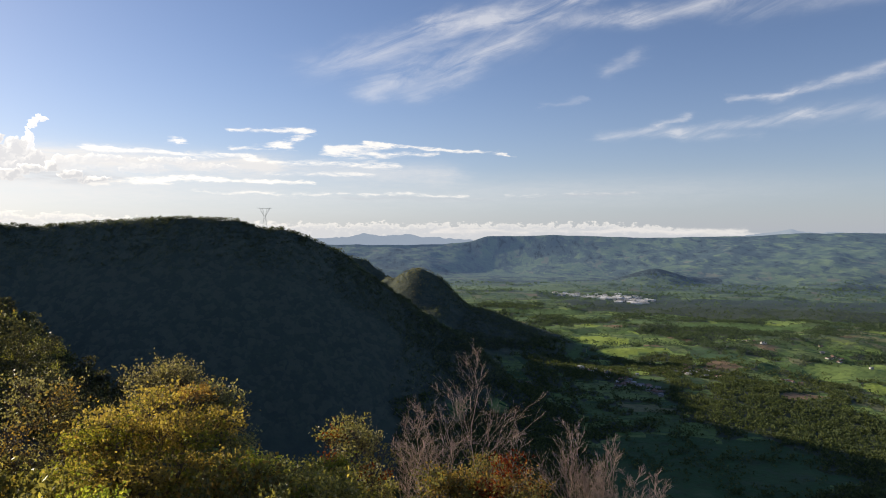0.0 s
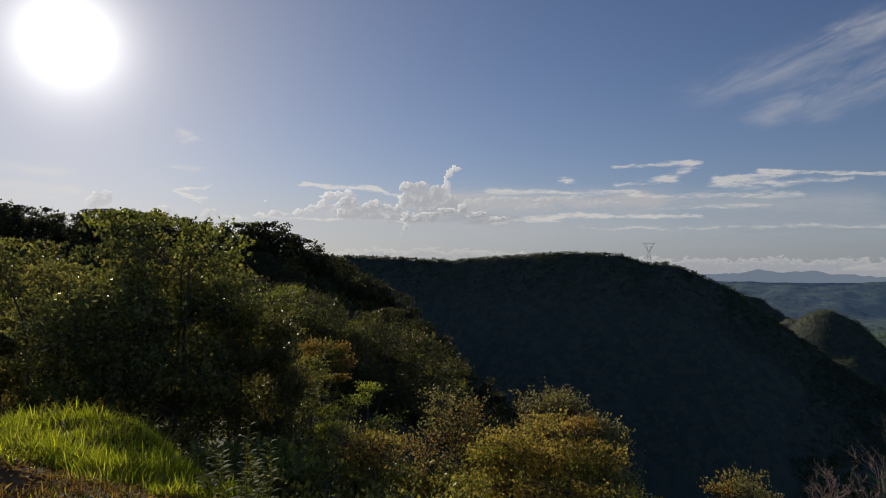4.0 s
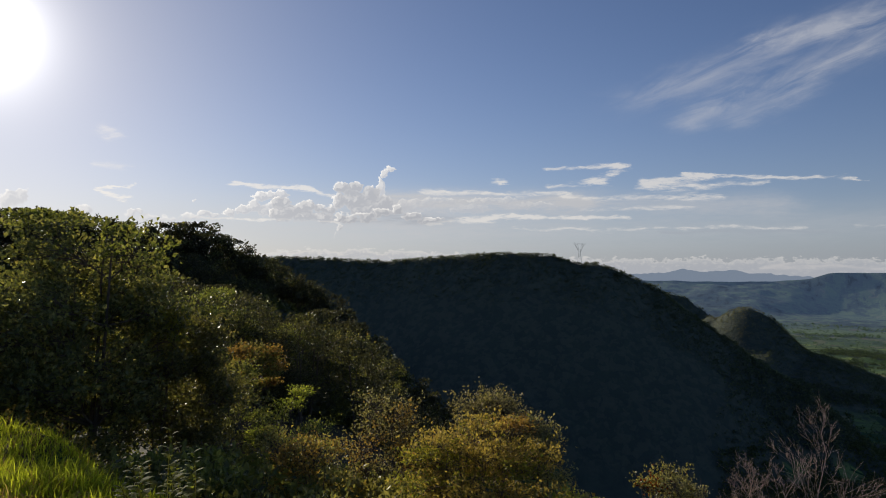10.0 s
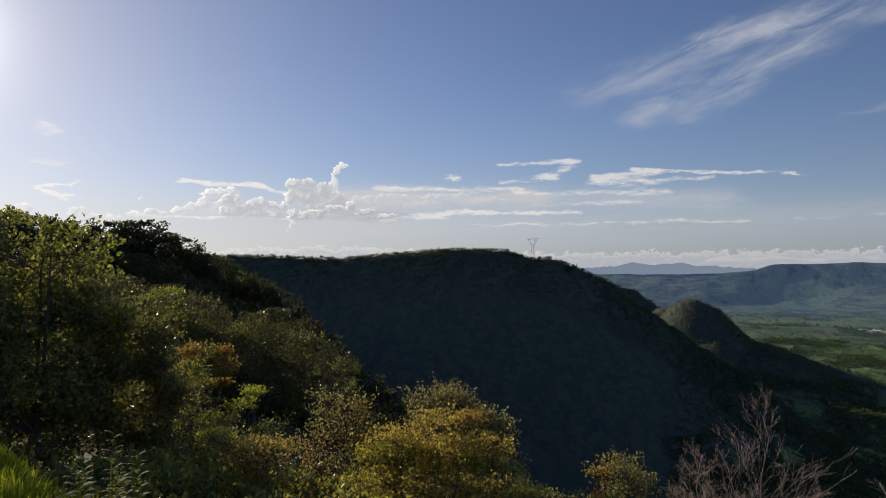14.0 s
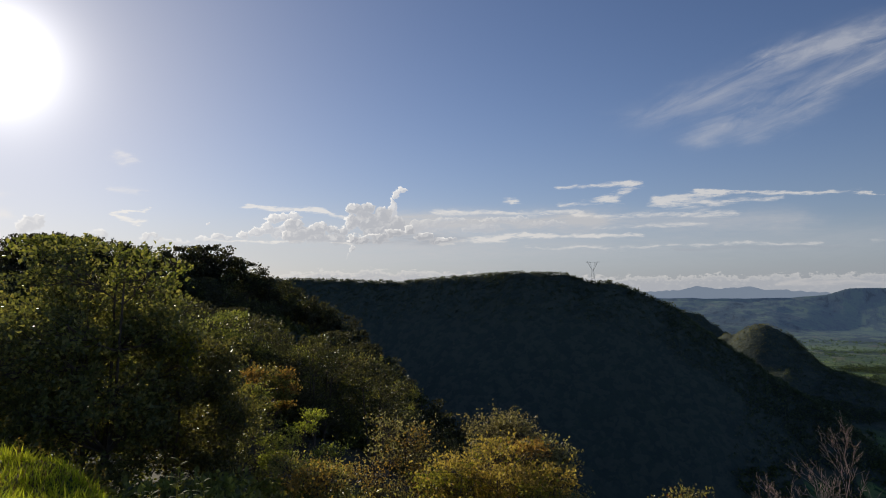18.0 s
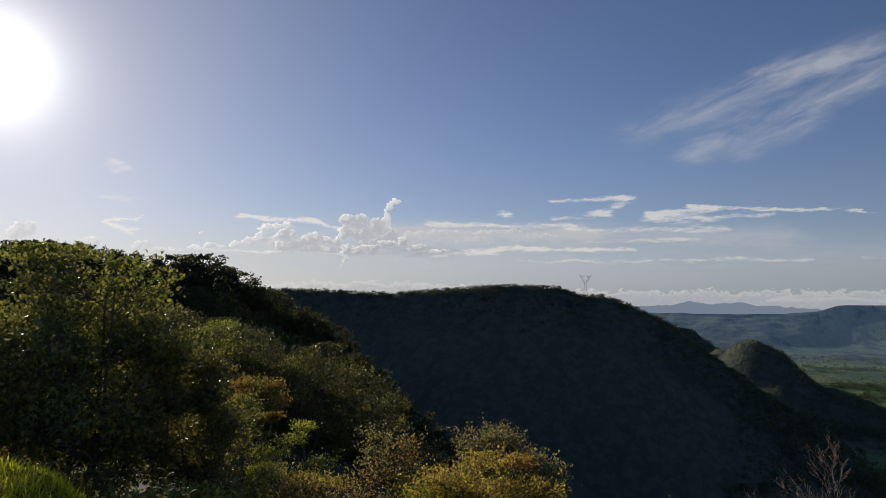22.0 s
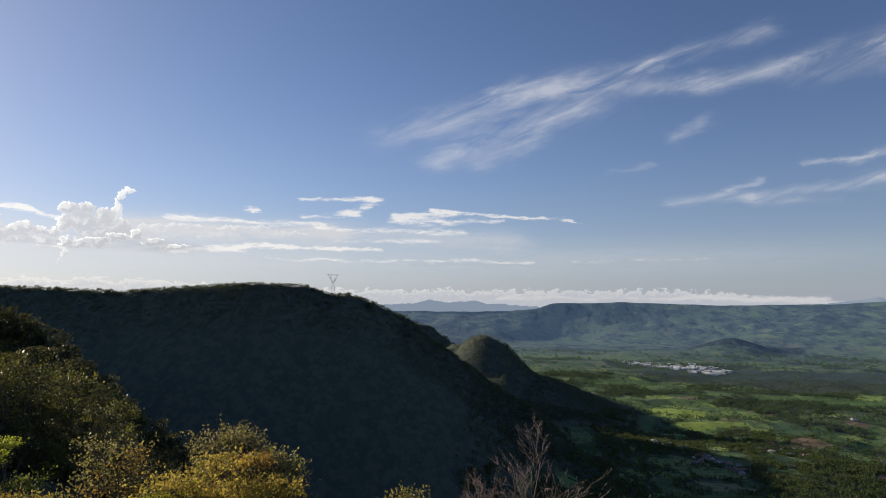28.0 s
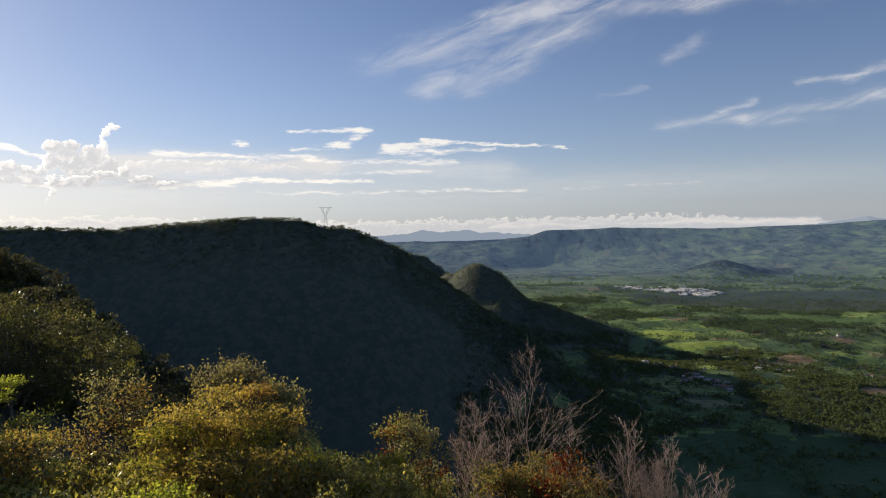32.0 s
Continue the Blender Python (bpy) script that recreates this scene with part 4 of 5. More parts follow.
stand("evergreen_tree", 47.5, 18.0, -2.2, "lower dark-green tree with lime shoots beside the large evergreen", "tree", 12, 1.9, low=0.05, stems=3, lumps=36, tips=24, per_tip=30, leaf=(0.09, 0.032), cluster=0.34, spray=0.45,
      mats=(LEAF_EVER, LEAF_GREEN, LEAF_LIME), odds=(0.86, 0.11, 0.03), bark=BARK)
stand("evergreen_tree", 62.5, 19.0, 0.6, "olive-green bushy tree behind the grassy bank", "tree", 13, 2.6, low=0.05, stems=3, lumps=38, tips=24, per_tip=28, leaf=(0.11, 0.034), cluster=0.24,
      mats=(LEAF_GREEN, LEAF_OLIVE, LEAF_EVER), odds=(0.2, 0.26, 0.54), bark=BARK)
stand("evergreen_tree", 69.5, 22.0, 0.8, "olive-green bushy tree at the edge of the bank", "tree", 14, 3.2, low=0.05, stems=3, lumps=24, tips=20, per_tip=20, leaf=(0.12, 0.036), cluster=0.26,
      mats=(LEAF_GREEN, LEAF_OLIVE, LEAF_EVER), odds=(0.2, 0.26, 0.54), bark=BARK)
stand("evergreen_tree", 44.0, 21.0, -6.2, "dark-green rounded shrub below the large evergreen", "tree", 15, 1.6, low=0.03, stems=4, lumps=20, tips=20, per_tip=22, leaf=(0.08, 0.027), cluster=0.19,
      mats=(LEAF_EVER, LEAF_GREEN), odds=(0.75, 0.25), bark=BARK)
stand("autumn_tree", 41.6, 24.0, -4.6, "small tree with rusty ochre leaves on the slope", "tree", 16, 0.95, low=0.45, stems=2, lumps=16, tips=18, per_tip=22, leaf=(0.085, 0.03), cluster=0.2, flat=0.5,
      mats=(LEAF_OCHRE, LEAF_OLIVE, LEAF_GREEN), odds=(0.4, 0.25, 0.35), bark=BARK)
stand("feathery_tree", 39.0, 19.0, -9.0, "green feathery shrub with layered flat foliage", "tree", 17, 1.35, low=0.15, stems=3, lumps=16, tips=16, per_tip=24, leaf=(0.07, 0.018), cluster=0.2, flat=0.25,
      mats=(LEAF_LIME, LEAF_GREEN), odds=(0.35, 0.65), bark=BARK)
# the autumn shrubs in front
stand("autumn_shrub", 36.8, 12.0, -11.8, "ochre and olive autumn shrub with dense small leaves", "shrub", 21, 1.05, low=0.05, stems=5, lumps=24, tips=20, per_tip=18, flat=0.4, mats=(LEAF_OCHRE, LEAF_YELLOW, LEAF_OLIVE), odds=(0.45, 0.3, 0.25), bark=BARK, **fine)
stand("twiggy_tree", 31.3, 13.5, -8.4, "thin brown twiggy tree with sparse olive leaves", "tree", 22, 0.85, low=0.3, stems=4, lumps=28, tips=20, per_tip=11, mats=(LEAF_GREY, LEAF_OCHRE), odds=(0.7, 0.3), bark=BARK, bare=0.3, **fine)
stand("autumn_shrub", 23.4, 10.8, -11.2, "broad golden-yellow autumn shrub", "shrub", 23, 1.3, low=0.22, stems=6, lumps=46, tips=24, per_tip=15, flat=0.3, mats=(LEAF_YELLOW, LEAF_OCHRE, LEAF_LIME), odds=(0.66, 0.10, 0.24), bark=BARK, **fine)
stand("olive_tree", 21.0, 13.4, -8.2, "grey-green small-leaved tree behind the golden shrub", "tree", 24, 1.05, low=0.5, stems=4, lumps=40, tips=22, per_tip=13, mats=(LEAF_GREY, LEAF_GREEN, LEAF_YELLOW), odds=(0.8, 0.12, 0.08), bark=BARK, bare=0.12, **fine)
stand("olive_tree", 18.3, 12.6, -11.0, "grey-green twiggy shrub beside the golden shrub", "tree", 25, 0.7, low=0.3, stems=4, lumps=20, tips=20, per_tip=19, mats=(LEAF_GREY, LEAF_YELLOW), odds=(0.8, 0.2), bark=BARK, bare=0.2, **fine)
stand("green_bush", 13.0, 12.0, -18.3, "low olive-green bush with small leaves", "bush", 26, 1.0, low=0.02, stems=6, lumps=22, tips=20, per_tip=32, flat=0.6, mats=(LEAF_OLIVE, LEAF_GREY), odds=(0.55, 0.45), bark=BARK, **fine)
stand("green_bush", 16.0, 10.6, -17.2, "low yellow-green bush beside the golden shrub", "bush", 31, 0.75, low=0.02, stems=5, lumps=20, tips=20, per_tip=16, flat=0.5, mats=(LEAF_LIME, LEAF_YELLOW, LEAF_OLIVE), odds=(0.4, 0.3, 0.3), bark=BARK, **fine)
stand("green_bush", 10.2, 10.8, -17.8, "low yellow-green bush with small leaves", "bush", 32, 0.8, low=0.02, stems=5, lumps=20, tips=20, per_tip=16, flat=0.5, mats=(LEAF_LIME, LEAF_OLIVE, LEAF_YELLOW), odds=(0.45, 0.35, 0.2), bark=BARK, **fine)
stand("green_bush", 28.0, 8.6, -18.5, "low bush of bright yellow-green leaves before the golden shrub", "bush", 33, 0.75, low=0.02, stems=5, lumps=18, tips=18, per_tip=14, flat=0.5, mats=(LEAF_LIME, LEAF_YELLOW), odds=(0.75, 0.25), bark=BARK, **fine)
stand("berry_shrub", 6.6, 12.4, -14.4, "upright olive shrub with bare twigs and a few red leaves", "shrub", 27, 0.75, low=0.05, stems=6, lumps=22, tips=20, per_tip=16, mats=(LEAF_OLIVE, LEAF_GREY, LEAF_RED), odds=(0.56, 0.39, 0.05), bark=BARK, bare=0.32, **fine)
stand("berry_shrub", 9.2, 12.6, -15.0, "small shrub with a tuft of red leaves", "shrub", 28, 0.35, low=0.05, stems=3, lumps=10, tips=14, per_tip=16, mats=(LEAF_OLIVE, LEAF_RED), odds=(0.7, 0.3), bark=BARK, bare=0.2, **fine)
stand("russet_shrub", -5.4, 11.2, -18.2, "russet and orange leafy shrub under the dead tree", "shrub", 29, 0.8, low=0.02, stems=5, lumps=18, tips=18, per_tip=21, mats=(LEAF_OCHRE, LEAF_RED, LEAF_OLIVE), odds=(0.55, 0.2, 0.25), bark=BARK, bare=0.1, **fine)
stand("russet_shrub", -1.0, 11.0, -19.0, "ochre shrub at the foot of the dead tree", "shrub", 30, 0.7, low=0.02, stems=5, lumps=14, tips=16, per_tip=19, mats=(LEAF_OCHRE, LEAF_OLIVE), odds=(0.6, 0.4), bark=BARK, bare=0.1, **fine)


def bare_tree(seed, tall, spread, stems, depth=3, r0=0.034, fork=(24, 52), reach=0.42):
    """A leafless tree: one or more leaders with ascending side branches that fork ever finer."""
    rng = np.random.default_rng(seed)
    segs = []

    def branch(p, d, ln, r, left):
        bits = 4
        for i in range(bits):
            d = d + rng.normal(0, 0.10, 3) + (0, 0, 0.07)
            d /= np.linalg.norm(d)
            q = p + d * ln / bits
            segs.append((p, q, r, max(r * 0.8, 0.002)))
            p, r = q, max(r * 0.8, 0.002)
            if left > 0 and i > 0:
                for _ in range(1 + (rng.random() < 0.6)):
                    side(p, d, ln * rng.uniform(0.32, 0.6), r * 0.7, left - 1)

    def side(p, d, ln, r, left):
        a = radians(rng.uniform(*fork))
        s = np.cross(d, unit(rng, 1)[0])
        s /= np.linalg.norm(s) + 1e-9
        branch(p, d * math.cos(a) + s * math.sin(a), ln, max(r, 0.0022), left)

    starts = []
    for k in range(stems):
        starts.append(len(segs))
        a = rng.uniform(0, 2 * np.pi)
        lean = 0.03 if k == 0 else rng.uniform(0.3, 1.0) * spread
        high = tall * (1.0 if k == 0 else rng.uniform(0.55, 0.88))
        line = bend(np.array((math.cos(a), math.sin(a), 0.0)) * 0.04 * k, np.array((math.cos(a) * lean * high, math.sin(a) * lean * high, high)), rng.normal(0, 0.03 * tall, 3) * (1, 1, 0), 11)
        line[1:] += rng.normal(0, 0.012 * tall, (11, 3)) * (1, 1, 0.2)
        rr = r0 * (1.0 if k == 0 else 0.6) * np.linspace(1, 0.10, 12)
        rr = np.maximum(rr, 0.0022)
        for i in range(11):
            segs.append((line[i], line[i + 1], rr[i], rr[i + 1]))
            if i >= 2:
                d = line[i + 1] - line[i]
                d /= np.linalg.norm(d)
                for _ in range(2):
                    side(line[i], d, high * reach * (1.12 - i / 12) * rng.uniform(0.6, 1.1), rr[i] * 0.42, depth - 1)
    high = max(max(q[0][2], q[1][2]) for q in segs)
    out = []
    for lo, hi in zip(starts, starts[1:] + [len(segs)]):
        own = segs[lo:hi]
        thick = 0.4 * max(q[2] for q in own)
        for key, some in (("trunk" if stems == 1 else "stem", [q for q in own if q[2] > thick]), ("branchwork", [q for q in own if q[2] <= thick])):
            v, f = tubes(some, 6 if key != "branchwork" else 3)
            v[:, 2] *= tall / high
            out.append((key, mesh_from(key, v, f, BARK_PALE)))
    return out


def stand_bare(name, az, d, top, label, seed, **kw):
    x, y, zt = place(az, d, top)
    z = ground_at(x, y) - 0.05
    return plant(name, bare_tree(seed, zt - z, **kw), x, y, z, label, "tree", G_NEAR)


stand_bare("dead_tree", -2.1, 13.0, -8.7, "tall pale leafless dead tree with fine forking twigs", 41, spread=0.3, stems=1, depth=3, r0=0.022, fork=(18, 42), reach=0.42)
stand_bare("dead_tree", -0.2, 13.3, -12.2, "leafless tree crowded with pinkish-grey twigs", 46, spread=0.3, stems=3, depth=3, r0=0.02, reach=0.36)
stand_bare("dead_tree", 2.0, 13.6, -13.2, "smaller leafless tree crowded with pinkish-grey twigs", 42, spread=0.3, stems=4, depth=3, r0=0.019, reach=0.34)
stand_bare("dead_tree", -6.0, 12.6, -15.2, "slanting leafless sapling beside the dead tree", 43, spread=0.5, stems=2, depth=3, r0=0.018)
stand_bare("dead_shrub", -10.6, 12.6, -14.9, "leafless shrub of slender pale upright stems", 44, spread=0.42, stems=5, depth=3, r0=0.017, fork=(16, 36), reach=0.4)
stand_bare("dead_shrub", -14.2, 12.8, -16.0, "low leafless shrub of slender pale stems", 45, spread=0.5, stems=5, depth=3, r0=0.016, fork=(16, 36), reach=0.4)
stand_bare("dead_shrub", -17.5, 13.0, -18.2, "low leafless shrub of slender pale stems", 47, spread=0.5, stems=4, depth=3, r0=0.015, fork=(16, 36), reach=0.4)

# undergrowth on the slope: a few kinds, repeated
kinds = []
for k, (mats, odds, label) in enumerate((((LEAF_DARK, LEAF_GREEN), (0.7, 0.3), "dark-green undergrowth bush on the slope"), ((LEAF_OLIVE, LEAF_YELLOW), (0.7, 0.3), "olive undergrowth bush on the slope"),
                                         ((LEAF_LIME, LEAF_OLIVE), (0.5, 0.5), "yellow-green undergrowth bush on the slope"), ((LEAF_OCHRE, LEAF_OLIVE), (0.5, 0.5), "rusty undergrowth bush on the slope"))):
    kinds.append((grow(60 + k, 1.6, 0.85, low=0.02, stems=5, lumps=16, tips=13, per_tip=11, leaf=(0.085, 0.029), cluster=0.25, spray=0.3, mats=mats, odds=odds, bark=BARK, twigs=False), label))
rng = np.random.default_rng(5)
LIMIT = ((-40, -14.5), (-22, -21.5), (-10, -21.5), (-3, -20.5), (3, -19.0), (12, -18.6), (18, -17), (22, -15), (30, -13.5), (38, -13), (43, -11.5), (48, -11.5), (55, -12.5), (72, -12.5))
count = 0
while count < 130:
    az, d = (rng.uniform(-26, 74), rng.uniform(8.5, 30)) if rng.random() < 0.6 else (rng.uniform(12, 50), rng.uniform(14, 44))
    x, y, _ = place(az, d, z=0)
    z = ground_at(x, y)
    top = EYE + d * math.tan(radians(np.interp(az, [a for a, _ in LIMIT], [e for _, e in LIMIT]) - (2.5 if d > 20 else 0.0)))
    size = min((top - z) / 1.6, rng.uniform(0.8, 1.5))
    if size < 0.35:
        if rng.random() < 0.05:
            count += 1
        continue
    kind = int(rng.choice(4, p=(0.9, 0.05, 0.05, 0.0))) if az > 40 or d > 20 else int(rng.choice(4, p=(0.25, 0.45, 0.2, 0.1)))
    plant("undergrowth_bush", kinds[kind][0], x, y, z - 0.05, kinds[kind][1], "bush", "undergrowth on the slope", turn=rng.uniform(0, 360), size=size)
    count += 1

for az, d in ((42.6, 13.5), (44.2, 11.0), (45.0, 13.2), (46.3, 10.2), (46.9, 12.4), (48.1, 10.6), (48.8, 13.0), (49.8, 11.2), (51.0, 12.2), (52.3, 11.8), (53.6, 12.8), (55.4, 12.6), (57.2, 13.4), (59.8, 13.2)):
    x, y, zt = place(az, d, -14.4)
    z = ground_at(x, y)
    plant("undergrowth_bush", kinds[0][0], x, y, z - 0.05, kinds[0][1], "bush", "undergrowth on the slope", turn=az * 97 % 360, size=min((zt - z) / 1.6, 1.7))

# trees of the middle distance on the slope, and on the spur's back
MID = (((LEAF_OAK_SHADE, LEAF_DARK), (0.85, 0.15), "dark-green broad-leaved tree on the wooded spur"), ((LEAF_OAK_SHADE, LEAF_DARK), (0.65, 0.35), "rounded dark-green oak on the wooded spur"),
       ((LEAF_DARK, LEAF_OAK_SHADE), (0.6, 0.4), "mid-green broad-leaved tree on the wooded spur"), ((LEAF_GREEN, LEAF_DARK), (0.6, 0.4), "light-green flat-topped tree on the wooded spur"),
       ((LEAF_OCHRE, LEAF_OLIVE, LEAF_DARK), (0.2, 0.3, 0.5), "ochre-tinged autumn tree on the wooded spur"))
far_kinds = [grow(80 + k, 8.0, 3.6, low=0.03, stems=2, lumps=20, tips=12, per_tip=9, leaf=(0.36, 0.155), cluster=0.62, spray=0.9, dome=0.92, flat=0.45 if k == 3 else 0.75, mats=m, odds=o, bark=BARK, twigs=False) for k, (m, o, _) in enumerate(MID)]
near_kinds = [grow(90 + k, 8.0, 3.6, low=0.03, stems=2, lumps=17, tips=20, per_tip=14, leaf=(0.165, 0.066), cluster=0.5, spray=0.7, dome=0.92, flat=0.4 if k == 3 else 0.75, mats=m, odds=o, bark=BARK, twigs=False) for k, (m, o, _) in enumerate(MID)]


def mid_tree(kind, x, y, top, tall=None):
    z = ground_at(x, y)
    size = (top - z) / 8.0 if tall is None else tall / 8.0
    near = math.hypot(x, y) < 62
    plant("broadleaf_tree", (near_kinds if near else far_kinds)[kind], x, y, z - 0.15, MID[kind][2], "tree", "trees on the wooded spur", turn=rng.uniform(0, 360), size=size)


SKYLINE = ((75, 4.6), (66.8, 4.75), (64.8, 4.6), (62.6, 4.4), (60.75, 3.6), (58.3, 4.5), (55.6, 4.2), (53.1, 4.0), (49.7, 3.3), (47.9, 3.5), (47, 3.8), (45.2, 3.65), (42.9, 2.05), (41.5, 1.3), (38.7, 0.1), (35.8, -1.8), (33, -4.6), (30.1, -7.4), (27.3, -10.1), (26.4, -11.0), (24, -16.5))
SKY_AZ, SKY_EL = [a for a, _ in SKYLINE[::-1]], [e for _, e in SKYLINE[::-1]]
az = 75.0
while az > 24.5:
    d = float(np.interp(az, (26, 35, 46, 64, 80), (134, 150, 150, 130, 100)))
    x, y, zt = place(az, d, float(np.interp(az, SKY_AZ, SKY_EL)) - abs(rng.normal(0, 0.2)))
    mid_tree(int(rng.choice(2)), x, y, zt)
    x, y, zt = place(az + rng.uniform(-0.5, 0.5), d + 4, float(np.interp(az, SKY_AZ, SKY_EL)) - rng.uniform(0.7, 1.3))
    mid_tree(int(rng.choice(2)), x, y, zt)
    az -= rng.uniform(0.8, 1.3)
spots, tries = [], 0
while len(spots) < 170 and tries < 6000:
    tries += 1
    az, d = (rng.uniform(24, 50) if rng.random() < 0.8 else rng.uniform(50, 74)), rng.uniform(44, 152)
    x, y, _ = place(az, d, z=0)
    if any(math.hypot(x - a, y - b) < 3.4 for a, b in spots):
        continue
    z = ground_at(x, y)
    lid = EYE + d * math.tan(radians(np.interp(az, (24, 27, 30.6, 33, 35.4, 39, 42, 46, 52, 75), (-16, -12.6, -9.4, -6.2, -4.2, -2.0, -0.6, 1.0, 1.8, 2.2))))
    tall = min(rng.uniform(5.5, 9.0), lid - z)
    if tall < 3.0:
        continue
    spots.append((x, y))
    mid_tree(int(rng.choice(5, p=(0.30, 0.26, 0.2, 0.15, 0.09) if az < 38 else (0.36, 0.30, 0.18, 0.08, 0.08))), x, y, 0, tall)
for az, d, top, kind in ((46.2, 42, -1.3, 3), (43.0, 55, -1.7, 1), (41.0, 60, -2.4, 2), (48.5, 60, -0.4, 0), (34.5, 95, -4.9, 4), (36.4, 90, -5.2, 1), (32.3, 110, -6.4, 4), (30.0, 120, -8.6, 2), (28.7, 120, -9.9, 1), (44.5, 36, -3.8, 2), (38.5, 62, -4.8, 0), (37.0, 75, -5.6, 1), (35.2, 70, -8.0, 0), (33.4, 80, -9.0, 1),
                         (43.4, 48, -3.0, 3), (41.2, 52, -3.6, 3), (39.4, 58, -4.6, 3), (37.6, 66, -5.8, 3), (35.6, 84, -5.4, 4), (64.5, 30, 1.4, 4), (61.8, 34, 1.9, 4), (67.5, 32, 1.2, 4)):
    x, y, zt = place(az, d, top)
    mid_tree(kind, x, y, zt)


# ---- the grassy bank ----
def blades(rng, n, where, tall, width, mats, odds, name):
    """Curved grass blades of three quads each, joined into one mesh."""
    pts = where(rng, n)
    n = len(pts)
    a = rng.uniform(0, 2 * np.pi, n)
    d = np.stack([np.cos(a), np.sin(a), np.zeros(n)], 1)
    s = np.stack([-np.sin(a), np.cos(a), np.zeros(n)], 1)
    ln = (tall * (0.4 + 1.5 * rng.random(n) ** 2.2) * np.clip(0.9 + 1.6 * fbm(pts[:, 0], pts[:, 1], 0.45, 2, 73), 0.35, 1.6))[:, None]
    out = rng.uniform(0.2, 1.15, n)[:, None]
    rows = []
    for t, w in ((0.0, 1.0), (0.4, 0.85), (0.75, 0.55), (1.0, 0.06)):
        c = pts + np.array((0, 0, 1.0)) * ln * (t - 0.28 * out * t * t) + d * ln * out * t * t
        rows += [c - s * width * w, c + s * width * w]
    v = np.stack(rows, 1).reshape(-1, 3)
    b = np.arange(n)[:, None] * 8
    f = np.stack([np.concatenate([b + q for q in quad], 1) for quad in ((0, 1, 3, 2), (2, 3, 5, 4), (4, 5, 7, 6))], 1).reshape(-1, 4)
    return mesh_from(name, v, f, list(mats), False, np.repeat(rng.choice(len(mats), size=n, p=odds), 3))


rng = np.random.default_rng(9)
EDGE_AZ, EDGE_D = (40, 45, 48.6, 51.2, 53.3, 55.6, 59, 66, 80, 100), (3.4, 5.6, 6.5, 7.1, 7.6, 8.3, 8.7, 9.0, 9.3, 9.6)


def on_ledge(near, far, cut=-0.2, lo=42, hi=86):
    """Places on the ledge, near to far metres inside its edge (below 0: over it)."""
    def where(rng, n):
        az = rng.uniform(lo, hi, n)
        d = np.interp(az, EDGE_AZ, EDGE_D) - rng.uniform(near, far, n)
        az, d = az[d > 1.6], d[d > 1.6]
        x, y = -np.sin(np.radians(az)) * d, np.cos(np.radians(az)) * d
        keep = fbm(x, y, 0.7, 3, 71) > cut
        x, y = x[keep], y[keep]
        return np.stack([x, y, height(x, y) - 0.01], 1)
    return where


tagged(new("grass", blades(rng, 36000, on_ledge(-1.2, 2.0, -0.34), 0.125, 0.0065, (GRASS, STRAW), (0.97, 0.03), "grass")), "long bright-green backlit grass along the ledge", "grass", kind="stuff")
tagged(new("sparse_grass", blades(rng, 9000, on_ledge(1.5, 2.7, 0.04), 0.10, 0.0045, (GRASS, STRAW), (0.78, 0.22), "sparse_grass")), "thin tufts of grass on bare soil", "grass", kind="stuff")
tagged(new("dry_grass", blades(rng, 30000, on_ledge(1.4, 5.5, -0.35), 0.055, 0.0045, (STRAW, GRASS), (0.8, 0.2), "dry_grass")), "short dry straw on bare soil", "grass", kind="stuff")


def litter(rng, n, where):
    """Fallen curled leaves lying on the soil, joined."""
    pts = where(rng, n)
    n = len(pts)
    a = rng.uniform(0, 2 * np.pi, n)
    d, s = np.stack([np.cos(a), np.sin(a), rng.normal(0, 0.25, n)], 1), np.stack([-np.sin(a), np.cos(a), rng.normal(0, 0.25, n)], 1)
    ln, wd = rng.uniform(0.03, 0.09, (n, 1)), rng.uniform(0.01, 0.026, (n, 1))
    p = pts + np.array((0, 0, 0.02))
    up = np.array((0, 0, 1.0)) * wd
    v = np.stack([p, p + d * ln * 0.5 + s * wd + up * 0.7, p + d * ln + up * 0.3, p + d * ln * 0.5 - s * wd + up * 0.7], 1).reshape(-1, 3)
    return mesh_from("leaf_litter", v, np.arange(4 * n).reshape(-1, 4), [STRAW, LEAF_OCHRE], False, rng.integers(0, 2, n))


tagged(new("leaf_litter", litter(rng, 9000, on_ledge(1.0, 6.0, -0.5))), "dry fallen leaves lying on bare soil", "litter", kind="stuff")


def seed_heads(rng, n, where):
    """Thin grass stalks that carry a reddish plume, joined."""
    pts = where(rng, n)
    segs, heads = [], []
    for p in pts:
        a, ln = rng.uniform(0, 2 * np.pi), rng.uniform(0.22, 0.38)
        line = bend(p, p + (math.cos(a) * 0.12, math.sin(a) * 0.12, ln), np.zeros(3), 3)
        segs += [(line[i], line[i + 1], 0.0016, 0.0013) for i in range(3)]
        heads.append(line[-1] + (line[-1] - line[-2]) * rng.uniform(-0.9, 0.3, (9, 1)) + rng.normal(0, 0.006, (9, 3)))
    tv, tf = tubes(segs, 4)
    hv, hf = leaves(rng, np.concatenate(heads), 0.026, 0.004, np.array((0, 0, 0.6)), 0.5)
    return mesh_from("seed_grass", np.concatenate([tv, hv]), np.concatenate([tf, hf + len(tv)]), [STRAW, LEAF_OCHRE], False, np.concatenate([np.zeros(len(tf)), np.ones(len(hf))]))


tagged(new("seed_grass", seed_heads(rng, 80, on_ledge(-0.6, 0.35, -0.5, 48, 84))), "thin grass stalks with reddish seed plumes on the bank", "grass", kind="stuff")


